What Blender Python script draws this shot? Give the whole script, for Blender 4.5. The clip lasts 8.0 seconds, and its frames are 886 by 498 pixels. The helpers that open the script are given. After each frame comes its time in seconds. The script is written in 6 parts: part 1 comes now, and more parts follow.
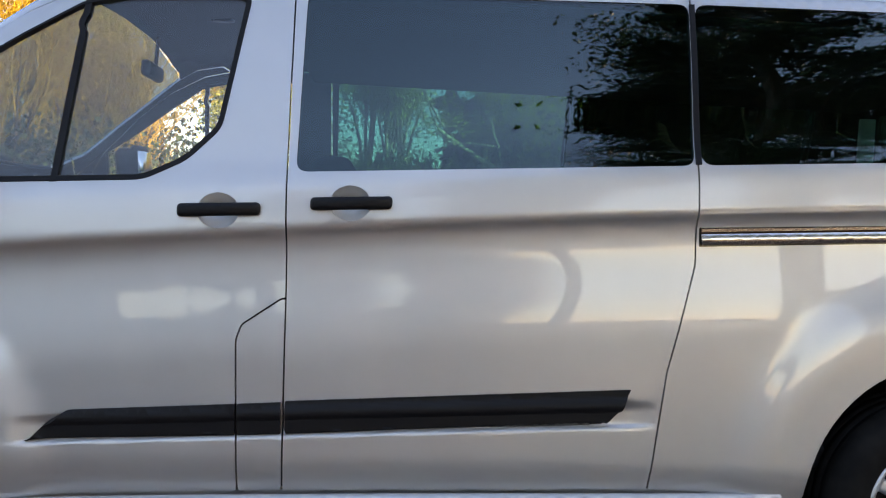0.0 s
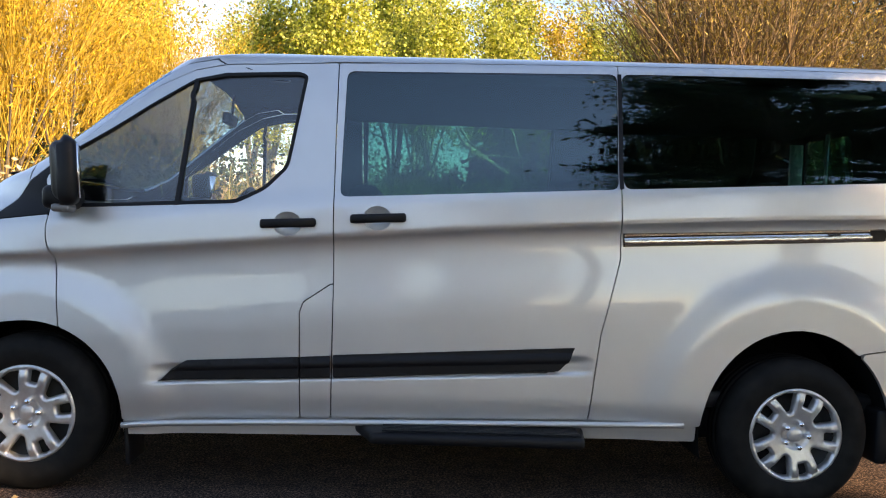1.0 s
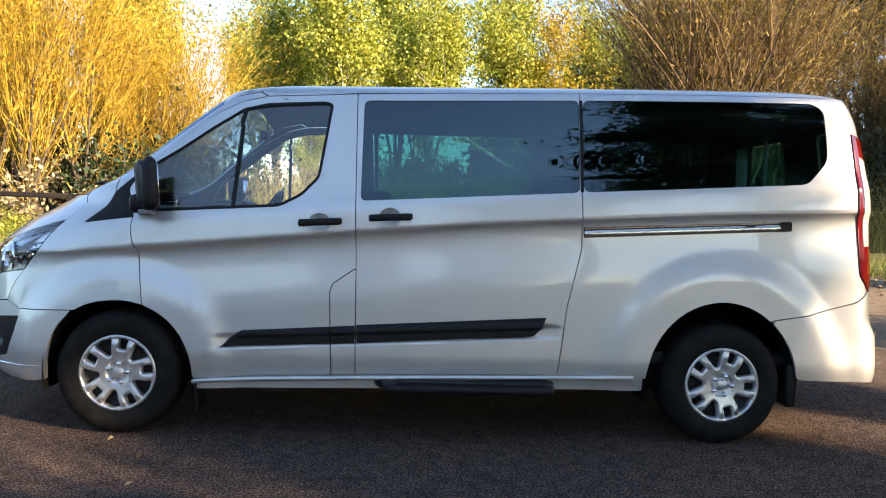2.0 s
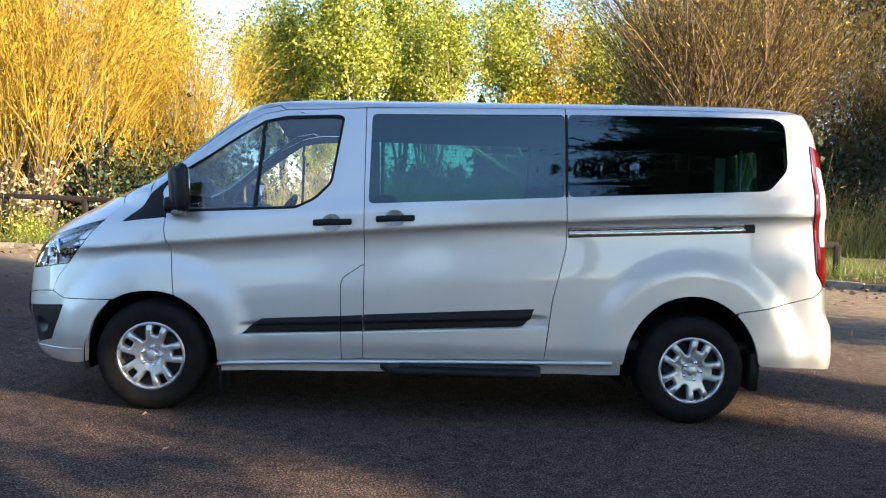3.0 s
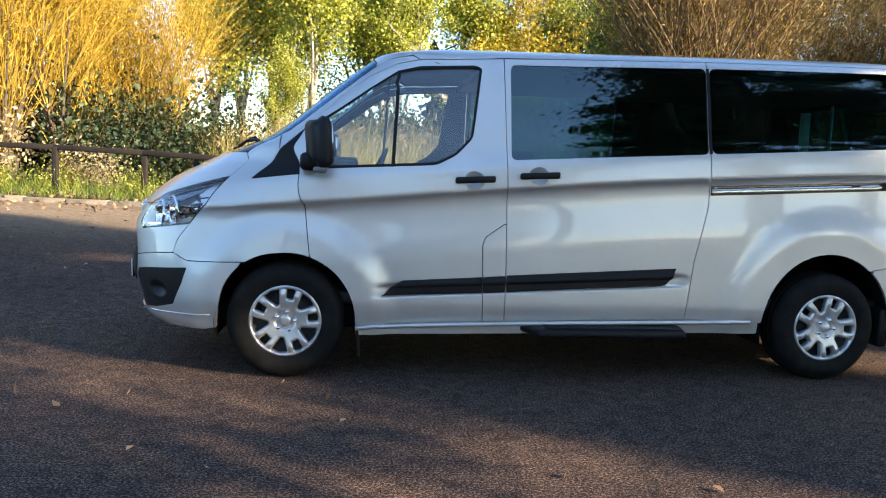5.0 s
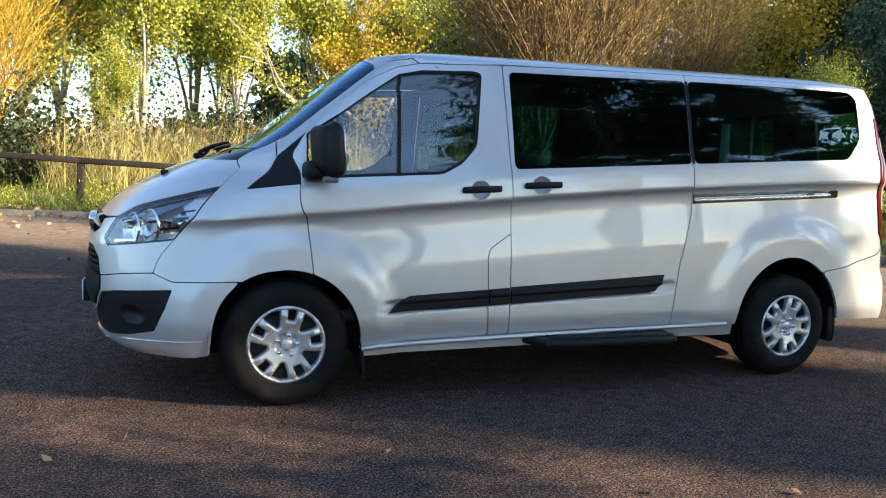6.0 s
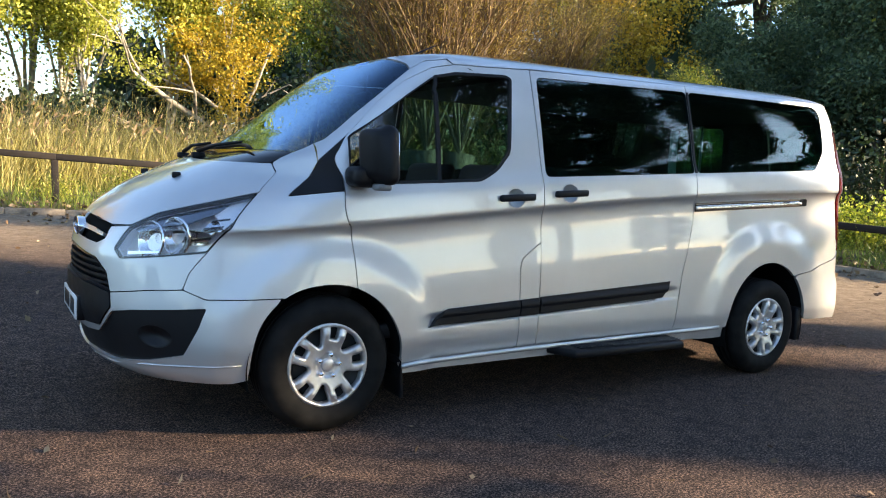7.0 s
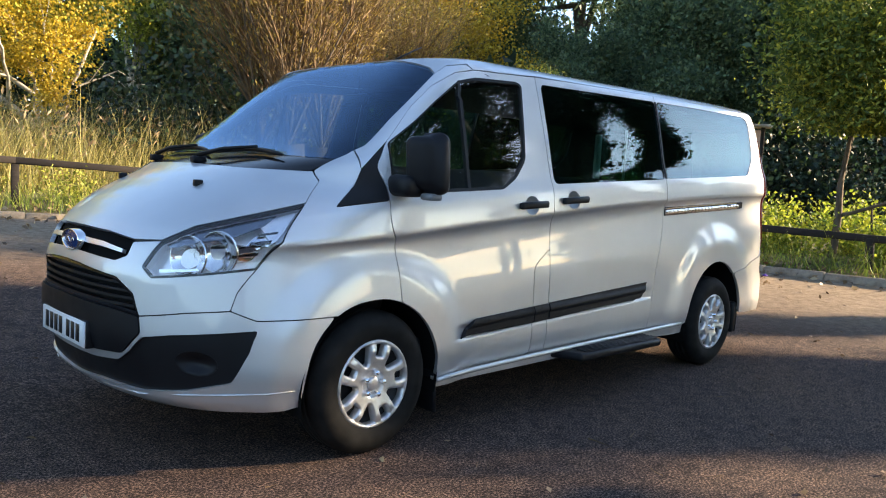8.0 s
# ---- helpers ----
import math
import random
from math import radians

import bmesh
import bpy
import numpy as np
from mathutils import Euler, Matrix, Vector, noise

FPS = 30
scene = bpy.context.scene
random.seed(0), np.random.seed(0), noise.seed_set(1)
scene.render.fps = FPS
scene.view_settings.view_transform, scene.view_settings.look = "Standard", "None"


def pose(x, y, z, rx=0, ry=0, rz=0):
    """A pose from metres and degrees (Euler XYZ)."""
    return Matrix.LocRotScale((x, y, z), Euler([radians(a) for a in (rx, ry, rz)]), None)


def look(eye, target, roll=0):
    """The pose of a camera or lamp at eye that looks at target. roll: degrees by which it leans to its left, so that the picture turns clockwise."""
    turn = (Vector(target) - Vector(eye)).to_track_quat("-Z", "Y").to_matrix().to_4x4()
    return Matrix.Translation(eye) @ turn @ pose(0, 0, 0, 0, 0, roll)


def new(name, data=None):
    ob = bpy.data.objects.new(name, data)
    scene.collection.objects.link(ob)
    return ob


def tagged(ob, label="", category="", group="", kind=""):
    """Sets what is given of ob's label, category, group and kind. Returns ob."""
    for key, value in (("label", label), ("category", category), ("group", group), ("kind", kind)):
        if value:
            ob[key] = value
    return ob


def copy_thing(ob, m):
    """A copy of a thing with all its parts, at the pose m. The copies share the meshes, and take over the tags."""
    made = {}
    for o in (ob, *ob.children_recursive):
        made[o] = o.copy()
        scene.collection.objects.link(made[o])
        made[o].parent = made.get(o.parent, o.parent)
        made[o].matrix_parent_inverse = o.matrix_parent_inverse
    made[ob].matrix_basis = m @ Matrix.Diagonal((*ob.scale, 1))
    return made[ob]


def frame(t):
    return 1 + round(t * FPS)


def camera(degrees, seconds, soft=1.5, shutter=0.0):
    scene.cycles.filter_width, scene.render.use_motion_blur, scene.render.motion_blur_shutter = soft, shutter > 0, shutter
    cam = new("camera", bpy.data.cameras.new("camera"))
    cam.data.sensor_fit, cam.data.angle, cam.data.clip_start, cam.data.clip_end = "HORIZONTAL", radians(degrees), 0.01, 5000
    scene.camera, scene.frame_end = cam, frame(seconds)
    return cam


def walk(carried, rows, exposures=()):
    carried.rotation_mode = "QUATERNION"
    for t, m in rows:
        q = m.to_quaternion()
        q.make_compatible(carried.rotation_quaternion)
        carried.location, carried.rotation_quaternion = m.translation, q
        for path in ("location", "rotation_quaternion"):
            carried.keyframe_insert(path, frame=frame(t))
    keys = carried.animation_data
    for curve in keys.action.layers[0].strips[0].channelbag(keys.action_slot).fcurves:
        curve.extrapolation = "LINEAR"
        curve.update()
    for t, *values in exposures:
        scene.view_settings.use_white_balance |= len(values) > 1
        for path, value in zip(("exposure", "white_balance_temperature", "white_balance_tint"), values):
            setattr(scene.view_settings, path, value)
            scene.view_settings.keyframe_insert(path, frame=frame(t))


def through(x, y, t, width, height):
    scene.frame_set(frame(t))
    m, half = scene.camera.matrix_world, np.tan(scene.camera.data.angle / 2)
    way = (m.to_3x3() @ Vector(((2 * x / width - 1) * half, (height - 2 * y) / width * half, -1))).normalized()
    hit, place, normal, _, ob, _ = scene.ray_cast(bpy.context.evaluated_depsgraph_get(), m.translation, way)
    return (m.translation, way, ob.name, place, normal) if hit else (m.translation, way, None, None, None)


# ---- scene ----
cam = camera(59.5, 8.0, soft=1.1)
PATH = [
    (0, (1.552, -2.229, 1.188), (1.701, -0.237, 1.104), 2.6),
    (0.5, (1.581, -2.766, 1.177), (1.749, -0.774, 1.115), 2.6),
    (1, (1.605, -3.245, 1.196), (1.68, -1.248, 1.134), 2.2),
    (1.5, (1.594, -3.717, 1.234), (1.661, -1.72, 1.152), 1.9),
    (1.7, (1.589, -3.894, 1.233), (1.661, -1.897, 1.147), 1.5),
    (2.8, (1.596, -4.604, 1.214), (1.657, -2.606, 1.138), 2.0),
    (3, (1.607, -4.649, 1.21), (1.665, -2.651, 1.137), 1.9),
    (3.3, (1.64, -4.704, 1.225), (1.715, -2.71, 1.102), 2.4),
    (3.5, (1.566, -4.7, 1.233), (1.705, -2.713, 1.062), 2.9),
    (4, (1.22, -4.679, 1.24), (1.418, -2.699, 1.033), 2.2),
    (4.5, (0.819, -4.579, 1.227), (1.009, -2.598, 1.021), 2.0),
    (4.7, (0.654, -4.5, 1.228), (0.839, -2.52, 1.022), 2.0),
    (5.8, (-0.412, -4.079, 1.213), (0.171, -2.175, 1.036), 2.1),
    (6, (-0.598, -3.971, 1.241), (0.076, -2.097, 1.056), 2.1),
    (6.5, (-1.067, -3.698, 1.263), (-0.225, -1.894, 1.075), 2.3),
    (7, (-1.472, -3.347, 1.278), (-0.431, -1.649, 1.089), 3.1),
    (7.5, (-1.869, -2.987, 1.293), (-0.653, -1.408, 1.116), 2.9),
    (8, (-2.256, -2.62, 1.294), (-0.854, -1.206, 1.113), 3.4),
]
walk(cam, [(t, look(eye, target, roll)) for t, eye, target, roll in PATH],
     [(0, 1.82, 8900, 24), (1.5, 1.62, 7900, 17), (3, 1.70, 6800, 12), (6, 1.66, 6900, 11), (8, 1.78, 7300, 13)])

# ---- daylight: a low autumn sun behind the car park's trees ----
SUN_DIR = Vector((0.772, -0.535, 0.345)).normalized()
world = bpy.data.worlds.new("sky")
scene.world = world
world.use_nodes = True
wn = world.node_tree.nodes
wl = world.node_tree.links
sky = wn.new("ShaderNodeTexSky")
sky.sky_type = "NISHITA"
sky.sun_disc = False
sky.sun_elevation = math.asin(SUN_DIR.z)
sky.sun_rotation = math.atan2(SUN_DIR.x, SUN_DIR.y)
sky.air_density, sky.dust_density, sky.ozone_density = 1.0, 0.15, 3.0
wl.new(sky.outputs[0], wn["Background"].inputs[0])
wn["Background"].inputs[1].default_value = 0.15
sun = new("sun", bpy.data.lights.new("sun", "SUN"))
sun.data.energy, sun.data.angle, sun.data.color = 5.4, radians(0.55), (1.0, 0.83, 0.60)
sun.matrix_world = look(SUN_DIR * 60, (0, 0, 0))

# ---- materials ----
def material(name, colour, rough=0.5, metal=0.0, **more):
    m = bpy.data.materials.new(name)
    m.use_nodes = True
    b = m.node_tree.nodes["Principled BSDF"]
    b.inputs["Base Color"].default_value = (*colour, 1)
    b.inputs["Roughness"].default_value = rough
    b.inputs["Metallic"].default_value = metal
    for key, value in more.items():
        b.inputs[key.replace("_", " ")].default_value = value
    return m


def nodes_of(m):
    return m.node_tree.nodes, m.node_tree.links, m.node_tree.nodes["Principled BSDF"]


def noise_node(m, scale, detail=4.0, rough=0.55, coords="Object", stretch=None):
    n, l, b = nodes_of(m)
    c = n.new("ShaderNodeTexCoord")
    t = n.new("ShaderNodeTexNoise")
    t.inputs["Scale"].default_value, t.inputs["Detail"].default_value, t.inputs["Roughness"].default_value = scale, detail, rough
    out = c.outputs[coords]
    if stretch:
        mp = n.new("ShaderNodeMapping")
        mp.inputs["Scale"].default_value = stretch
        l.new(out, mp.inputs[0])
        out = mp.outputs[0]
    l.new(out, t.inputs["Vector"])
    return t.outputs["Fac"]


def ramp(m, fac, stops):
    n, l, b = nodes_of(m)
    r = n.new("ShaderNodeValToRGB")
    while len(r.color_ramp.elements) < len(stops):
        r.color_ramp.elements.new(0.5)
    for e, (p, c) in zip(r.color_ramp.elements, stops):
        e.position, e.color = p, (*c, 1)
    l.new(fac, r.inputs[0])
    return r.outputs[0]


def blend(m, fac, a, b2, mode="MIX"):
    n, l, b = nodes_of(m)
    x = n.new("ShaderNodeMix")
    x.data_type, x.blend_type = "RGBA", mode
    for sock, v in ((x.inputs[0], fac), (x.inputs[6], a), (x.inputs[7], b2)):
        if isinstance(v, (int, float)):
            sock.default_value = v
        elif isinstance(v, tuple):
            sock.default_value = (*v, 1)
        else:
            l.new(v, sock)
    return x.outputs[2]


def bump(m, fac, strength, distance=0.01):
    n, l, b = nodes_of(m)
    k = n.new("ShaderNodeBump")
    k.inputs["Strength"].default_value, k.inputs["Distance"].default_value = strength, distance
    l.new(fac, k.inputs["Height"])
    l.new(k.outputs[0], b.inputs["Normal"])


def feed(m, sock, out):
    n, l, b = nodes_of(m)
    l.new(out, b.inputs[sock])


# silver metallic lacquer with a fine flake and a little road film
PAINT = material("silver_paint", (0.60, 0.60, 0.60), 0.47, 0.78, Coat_Weight=1.0, Coat_Roughness=0.012, Coat_IOR=1.55)
film = noise_node(PAINT, 2.2, 5)
feed(PAINT, "Base Color", ramp(PAINT, film, ((0.3, (0.58, 0.58, 0.578)), (0.7, (0.635, 0.634, 0.63)))))
feed(PAINT, "Roughness", ramp(PAINT, noise_node(PAINT, 900, 1), ((0.3, (0.42, 0.42, 0.42)), (0.7, (0.52, 0.52, 0.52)))))
# black grained plastic
PLASTIC = material("black_plastic", (0.006, 0.006, 0.0075), 0.5, Specular_IOR_Level=0.25)
bump(PLASTIC, noise_node(PLASTIC, 700, 2), 0.12, 0.001)
feed(PLASTIC, "Roughness", ramp(PLASTIC, noise_node(PLASTIC, 6, 4), ((0.3, (0.42, 0.42, 0.42)), (0.7, (0.58, 0.58, 0.58)))))
GLOSS_BLACK = material("gloss_black", (0.008, 0.008, 0.009), 0.12)
RUBBER = material("tyre_rubber", (0.022, 0.021, 0.021), 0.72, Specular_IOR_Level=0.15)
feed(RUBBER, "Base Color", ramp(RUBBER, noise_node(RUBBER, 14, 5), ((0.35, (0.005, 0.005, 0.005)), (0.75, (0.015, 0.014, 0.013)))))
bump(RUBBER, noise_node(RUBBER, 160, 2), 0.15, 0.002)
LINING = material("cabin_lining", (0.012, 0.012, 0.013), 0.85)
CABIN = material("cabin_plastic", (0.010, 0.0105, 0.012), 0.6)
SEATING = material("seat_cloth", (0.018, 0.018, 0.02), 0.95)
bump(SEATING, noise_node(SEATING, 300, 2), 0.3, 0.002)
CHROME = material("chrome", (0.85, 0.85, 0.86), 0.08, 1.0)
STEEL = material("brushed_steel", (0.78, 0.74, 0.68), 0.25, 1.0)
WHEEL_SILVER = material("wheel_silver", (0.60, 0.60, 0.61), 0.36, 0.75, Coat_Weight=0.3)
feed(WHEEL_SILVER, "Base Color", ramp(WHEEL_SILVER, noise_node(WHEEL_SILVER, 30, 4), ((0.3, (0.52, 0.515, 0.51)), (0.65, (0.66, 0.66, 0.67)))))
UNDER = material("underbody", (0.008, 0.008, 0.008), 0.9, Specular_IOR_Level=0.05)


def glass(name, tint, least=0.05, rough=0.0, sheen=(1, 1, 1)):
    """A pane's face: part tinted see-through, part mirror, more so at a slant."""
    m = bpy.data.materials.new(name)
    m.use_nodes = True
    n, l = m.node_tree.nodes, m.node_tree.links
    n.remove(n["Principled BSDF"])
    t, g, x, f = n.new("ShaderNodeBsdfTransparent"), n.new("ShaderNodeBsdfGlossy"), n.new("ShaderNodeMixShader"), n.new("ShaderNodeLayerWeight")
    p, k = n.new("ShaderNodeMath"), n.new("ShaderNodeMapRange")
    t.inputs[0].default_value = (*tint, 1)
    g.inputs["Roughness"].default_value = rough
    g.inputs[0].default_value = (*sheen, 1)
    p.operation = "POWER"
    p.inputs[1].default_value = 5.0
    k.inputs["To Min"].default_value, k.inputs["To Max"].default_value = least, 1.0
    l.new(f.outputs["Facing"], p.inputs[0])
    l.new(p.outputs[0], k.inputs["Value"])
    l.new(k.outputs[0], x.inputs[0])
    l.new(t.outputs[0], x.inputs[1])
    l.new(g.outputs[0], x.inputs[2])
    l.new(x.outputs[0], n["Material Output"].inputs[0])
    return m


GLASS_FRONT = glass("clear_glass", (0.96, 0.98, 0.97), 0.065)
GLASS_DARK = glass("privacy_glass", (0.38, 0.62, 0.60), 0.075, sheen=(0.85, 0.93, 1.0))
GLASS_SCREEN = glass("windscreen_glass", (0.52, 0.62, 0.68), 0.08, sheen=(0.52, 0.74, 1.0))
GLASS_DARKEST = glass("deep_tint_glass", (0.10, 0.16, 0.16), 0.05)
GLASS_LAMP = glass("lamp_glass", (0.97, 0.97, 0.98), 0.04)
RED_LENS = material("red_lens", (0.20, 0.006, 0.008), 0.1, 0.0, Coat_Weight=1.0)
CLEAR_LENS = material("clear_lens", (0.55, 0.5, 0.5), 0.1, 0.0, Coat_Weight=1.0)
PLATE = material("number_plate_white", (0.75, 0.75, 0.73), 0.35)
INK = material("plate_ink", (0.01, 0.01, 0.01), 0.4)
BADGE_BLUE = material("badge_blue", (0.02, 0.05, 0.16), 0.2, 0.2)

# ---- the van's skin: a surface over (u, v); u runs from the nose's middle along the near flank to the tail's middle, v upwards ----
V_TOP, Y_MID, U_NOSE, U_TAIL = 1.86, 1.03, -2.0, 5.2


def curve(z, pairs):
    """Smooth curve through a few (height, value) pairs."""
    ks, vs = [p[0] for p in pairs], [p[1] for p in pairs]
    if z <= ks[0]:
        return vs[0]
    if z >= ks[-1]:
        return vs[-1]
    i = max(k for k in range(len(ks) - 1) if ks[k] <= z)
    def slope(k):
        if k == 0 or k == len(ks) - 1:
            a, b = (0, 1) if k == 0 else (len(ks) - 2, len(ks) - 1)
            return (vs[b] - vs[a]) / (ks[b] - ks[a])
        s0, s1 = (vs[k] - vs[k - 1]) / (ks[k] - ks[k - 1]), (vs[k + 1] - vs[k]) / (ks[k + 1] - ks[k])
        return 0.0 if s0 * s1 <= 0 else 2 * s0 * s1 / (s0 + s1)
    h = ks[i + 1] - ks[i]
    t = (z - ks[i]) / h
    a, b = slope(i) * h, slope(i + 1) * h
    return ((2 * t - 3) * t * t + 1) * vs[i] + ((t - 2) * t + 1) * t * a + (3 - 2 * t) * t * t * vs[i + 1] + (t - 1) * t * t * b


def ease(a, b, x):
    t = min(1.0, max(0.0, (x - a) / (b - a)))
    return t * t * (3 - 2 * t)


NOSE_X = ((0.22, -0.62), (0.25, -0.80), (0.285, -0.92), (0.32, -0.962), (0.42, -0.99), (0.60, -1.03), (0.80, -1.025), (0.93, -0.99), (1.02, -0.925), (1.12, -0.80), (1.22, -0.62), (1.32, -0.38),
          (1.385, -0.19), (1.44, -0.10), (1.54, 0.035), (1.68, 0.215), (1.81, 0.39), (1.86, 0.46))
FLANK_X = ((0.22, -0.25), (0.60, -0.10), (0.85, 0.0), (1.10, 0.16), (1.25, 0.26), (1.385, 0.36), (1.54, 0.50), (1.68, 0.66), (1.86, 0.92))
TAIL_X = ((0.22, 4.24), (0.40, 4.30), (0.60, 4.29), (0.72, 4.25), (1.0, 4.24), (1.4, 4.22), (1.745, 4.17), (1.86, 4.12))
HIGH_Y = ((0.0, 0.0), (0.12, 0.012), (0.22, 0.045), (0.40, 0.092), (0.60, 0.155), (0.80, 0.22))


def crease(x):
    return curve(x, ((-0.9, 0.94), (0.1, 1.016), (0.75, 1.079), (1.26, 1.127), (2.0, 1.193), (2.48, 1.226), (3.3, 1.277), (4.2, 1.315)))


def flank(x, z):
    """How far in the near flank stands at x and height z."""
    c = crease(x)
    d = z - c
    if d >= 0:
        y = 0.052 + curve(d, HIGH_Y) + 0.004 * ease(0.02, 0, d)
    else:
        y = 0.056 + 0.024 * (1 - math.exp(d / 0.026)) - 0.021 * ease(-0.06, -0.38, d)
    m = 0.484 + 0.05 * (x - 0.54)
    y += (0.012 * ease(m - 0.008, m + 0.012, z) * ease(m + 0.085, m + 0.05, z)) * ease(0.48, 0.60, x) * ease(2.42, 2.31, x)
    y += 0.030 * ease(0.47, 0.25, z)
    for hub, r0, r1, tall in ((0.0, 0.66, 0.50, 1.0), (3.3, 0.74, 0.56, 1.04)):
        r = math.hypot(x - hub, (z - 0.335) / tall)
        y -= 0.026 * ease(r0, r1, r)
    return y


def skin(u, v):
    """The point of the near half of the skin at (u, v)."""
    u = min(U_TAIL, max(U_NOSE, u))
    w = 0.0
    z = v
    if v > V_TOP:
        w = min(1.0, v - V_TOP)
        z = V_TOP + 0.105 * (1 - (1 - w) ** 3.2) ** 0.62
    zz = min(v, V_TOP)
    x0, x1, x3 = curve(zz, NOSE_X), curve(zz, FLANK_X), curve(zz, TAIL_X)
    x2 = x3 - 0.24
    if u < x1:
        a = math.pi / 2 * (u - U_NOSE) / (x1 - U_NOSE)
        n = 2.45 + 2.3 * ease(1.22, 1.46, zz)
        x = x1 - (x1 - x0) * max(0.0, math.cos(a)) ** (2 / n)
        y = Y_MID - (Y_MID - flank(x1, zz)) * max(0.0, math.sin(a)) ** (2 / n)
        y += flank(x, zz) - flank(x1, zz) if x > x0 + 0.3 else (flank(x0 + 0.3, zz) - flank(x1, zz)) * ease(x0, x0 + 0.3, x)
    elif u <= x2:
        x, y = u, flank(u, zz)
    else:
        a = math.pi / 2 * (u - x2) / (U_TAIL - x2)
        n = 3.0
        x = x2 + 0.24 * max(0.0, math.sin(a)) ** (2 / n)
        y = Y_MID - (Y_MID - flank(x, zz)) * max(0.0, math.cos(a)) ** (2 / n)
    if w:
        x += (2.3 - x) * w
        y += (Y_MID - y) * w
        z += 0.032 + 0.05 * ease(0.3, 4.2, x)
    else:
        z += (0.032 + 0.05 * ease(0.3, 4.2, x)) * ease(1.45, 1.86, v)
    return x, y, z


def skin_normal(u, v):
    e = 0.004
    a, b = Vector(skin(u - e, v)), Vector(skin(u + e, v))
    c, d = Vector(skin(u, v - e)), Vector(skin(u, v + e))
    n = (b - a).cross(d - c)
    if u < U_NOSE + 0.005 or u > U_TAIL - 0.005 or v > V_TOP + 0.99:
        n.y = 0
    return n.normalized() if n.length > 1e-12 else Vector((0, 0, 1))

# ---- building helpers ----
def part(name, bm, mat, parent=None, label="", smooth=True):
    """One bmesh becomes one mesh object, under its thing."""
    me = bpy.data.meshes.new(name)
    bm.normal_update()
    bm.to_mesh(me)
    bm.free()
    for m in (mat if isinstance(mat, (list, tuple)) else [mat]):
        me.materials.append(m)
    if smooth:
        me.shade_smooth()
    ob = new(name, me)
    ob.parent = parent
    if label:
        tagged(ob, label)
    return ob


def empty(name, label, category, place=(0, 0, 0), group="", kind=""):
    ob = new(name)
    ob.location = place
    ob.empty_display_size = 0.1
    return tagged(ob, label, category, group, kind)


def rounded(poly, r):
    """The outline with its corners rounded."""
    if r <= 0:
        return [tuple(p) for p in poly]
    out = []
    for i, p in enumerate(poly):
        if p[0] in (U_NOSE, U_TAIL):
            out.append(tuple(p))
            continue
        p, a, b = Vector(p), Vector(poly[i - 1]), Vector(poly[(i + 1) % len(poly)])
        da, db = a - p, b - p
        k = min(r, da.length * 0.45, db.length * 0.45)
        s, e = p + da.normalized() * k, p + db.normalized() * k
        if da.normalized().dot(db.normalized()) < -0.985:
            out.append(tuple(p))
            continue
        for j in range(6):
            t = j / 5
            out.append(tuple(s * (1 - t) ** 2 + p * (2 * t * (1 - t)) + e * t * t))
    return out


def resample(poly, step):
    out = []
    for i, p in enumerate(poly):
        q = poly[(i + 1) % len(poly)]
        n = max(1, int(math.hypot(q[0] - p[0], q[1] - p[1]) / step + 0.5))
        out += [(p[0] + (q[0] - p[0]) * k / n, p[1] + (q[1] - p[1]) * k / n) for k in range(n)]
    return out


def across(x, v):
    """The u at which the skin stands at x, at height v."""
    lo, hi = U_NOSE, max(x + 0.3, 1.2)
    for _ in range(34):
        m = (lo + hi) / 2
        if skin(m, v)[0] < x:
            lo = m
        else:
            hi = m
    return lo


def straight(poly):
    """Edges beside the windscreen pillar drawn straight as seen from the side."""
    out = []
    for i, p in enumerate(poly):
        q = poly[(i + 1) % len(poly)]
        out.append(tuple(p))
        if all(-0.45 < a[0] < 1.1 and 1.2 < a[1] < 1.862 for a in (p, q)) and math.hypot(q[0] - p[0], q[1] - p[1]) > 0.06:
            xa, xb = skin(*p)[0], skin(*q)[0]
            for k in range(1, 8):
                t = k / 8
                v = p[1] + (q[1] - p[1]) * t
                out.append((across(xa + (xb - xa) * t, v), v))
    return out


def shrunk(loop, g):
    """The loop drawn in by g (a loop that runs clockwise grows)."""
    a = np.array(loop)
    t = np.roll(a, -1, 0) - np.roll(a, 1, 0)
    t /= np.maximum(np.linalg.norm(t, axis=1, keepdims=True), 1e-9)
    area = np.sum(a[:, 0] * np.roll(a[:, 1], -1) - np.roll(a[:, 0], -1) * a[:, 1])
    n = np.stack([-t[:, 1], t[:, 0]], 1) * (1 if area > 0 else -1)
    out = a + n * g
    for mid in (U_NOSE, U_TAIL):
        out[a[:, 0] == mid, 0] = mid
    return [tuple(p) for p in out]


def within(pts, loop):
    a = np.array(loop)
    b = np.roll(a, -1, 0)
    x, y = pts[:, 0:1], pts[:, 1:2]
    c = (a[:, 1] > y) != (b[:, 1] > y)
    xs = a[:, 0] + (y - a[:, 1]) * (b[:, 0] - a[:, 0]) / np.where(b[:, 1] == a[:, 1], 1e-12, b[:, 1] - a[:, 1])
    return (np.sum(c & (x < xs), 1) % 2) == 1


def clear_of(pts, loop, d):
    a = np.array(loop)
    b = np.roll(a, -1, 0) - a
    ok = np.ones(len(pts), bool)
    for p, v in zip(a, b):
        t = np.clip(((pts - p) @ v) / max(v @ v, 1e-12), 0, 1)
        ok &= np.linalg.norm(pts - p - t[:, None] * v, axis=1) > d
    return ok


from mathutils.geometry import delaunay_2d_cdt


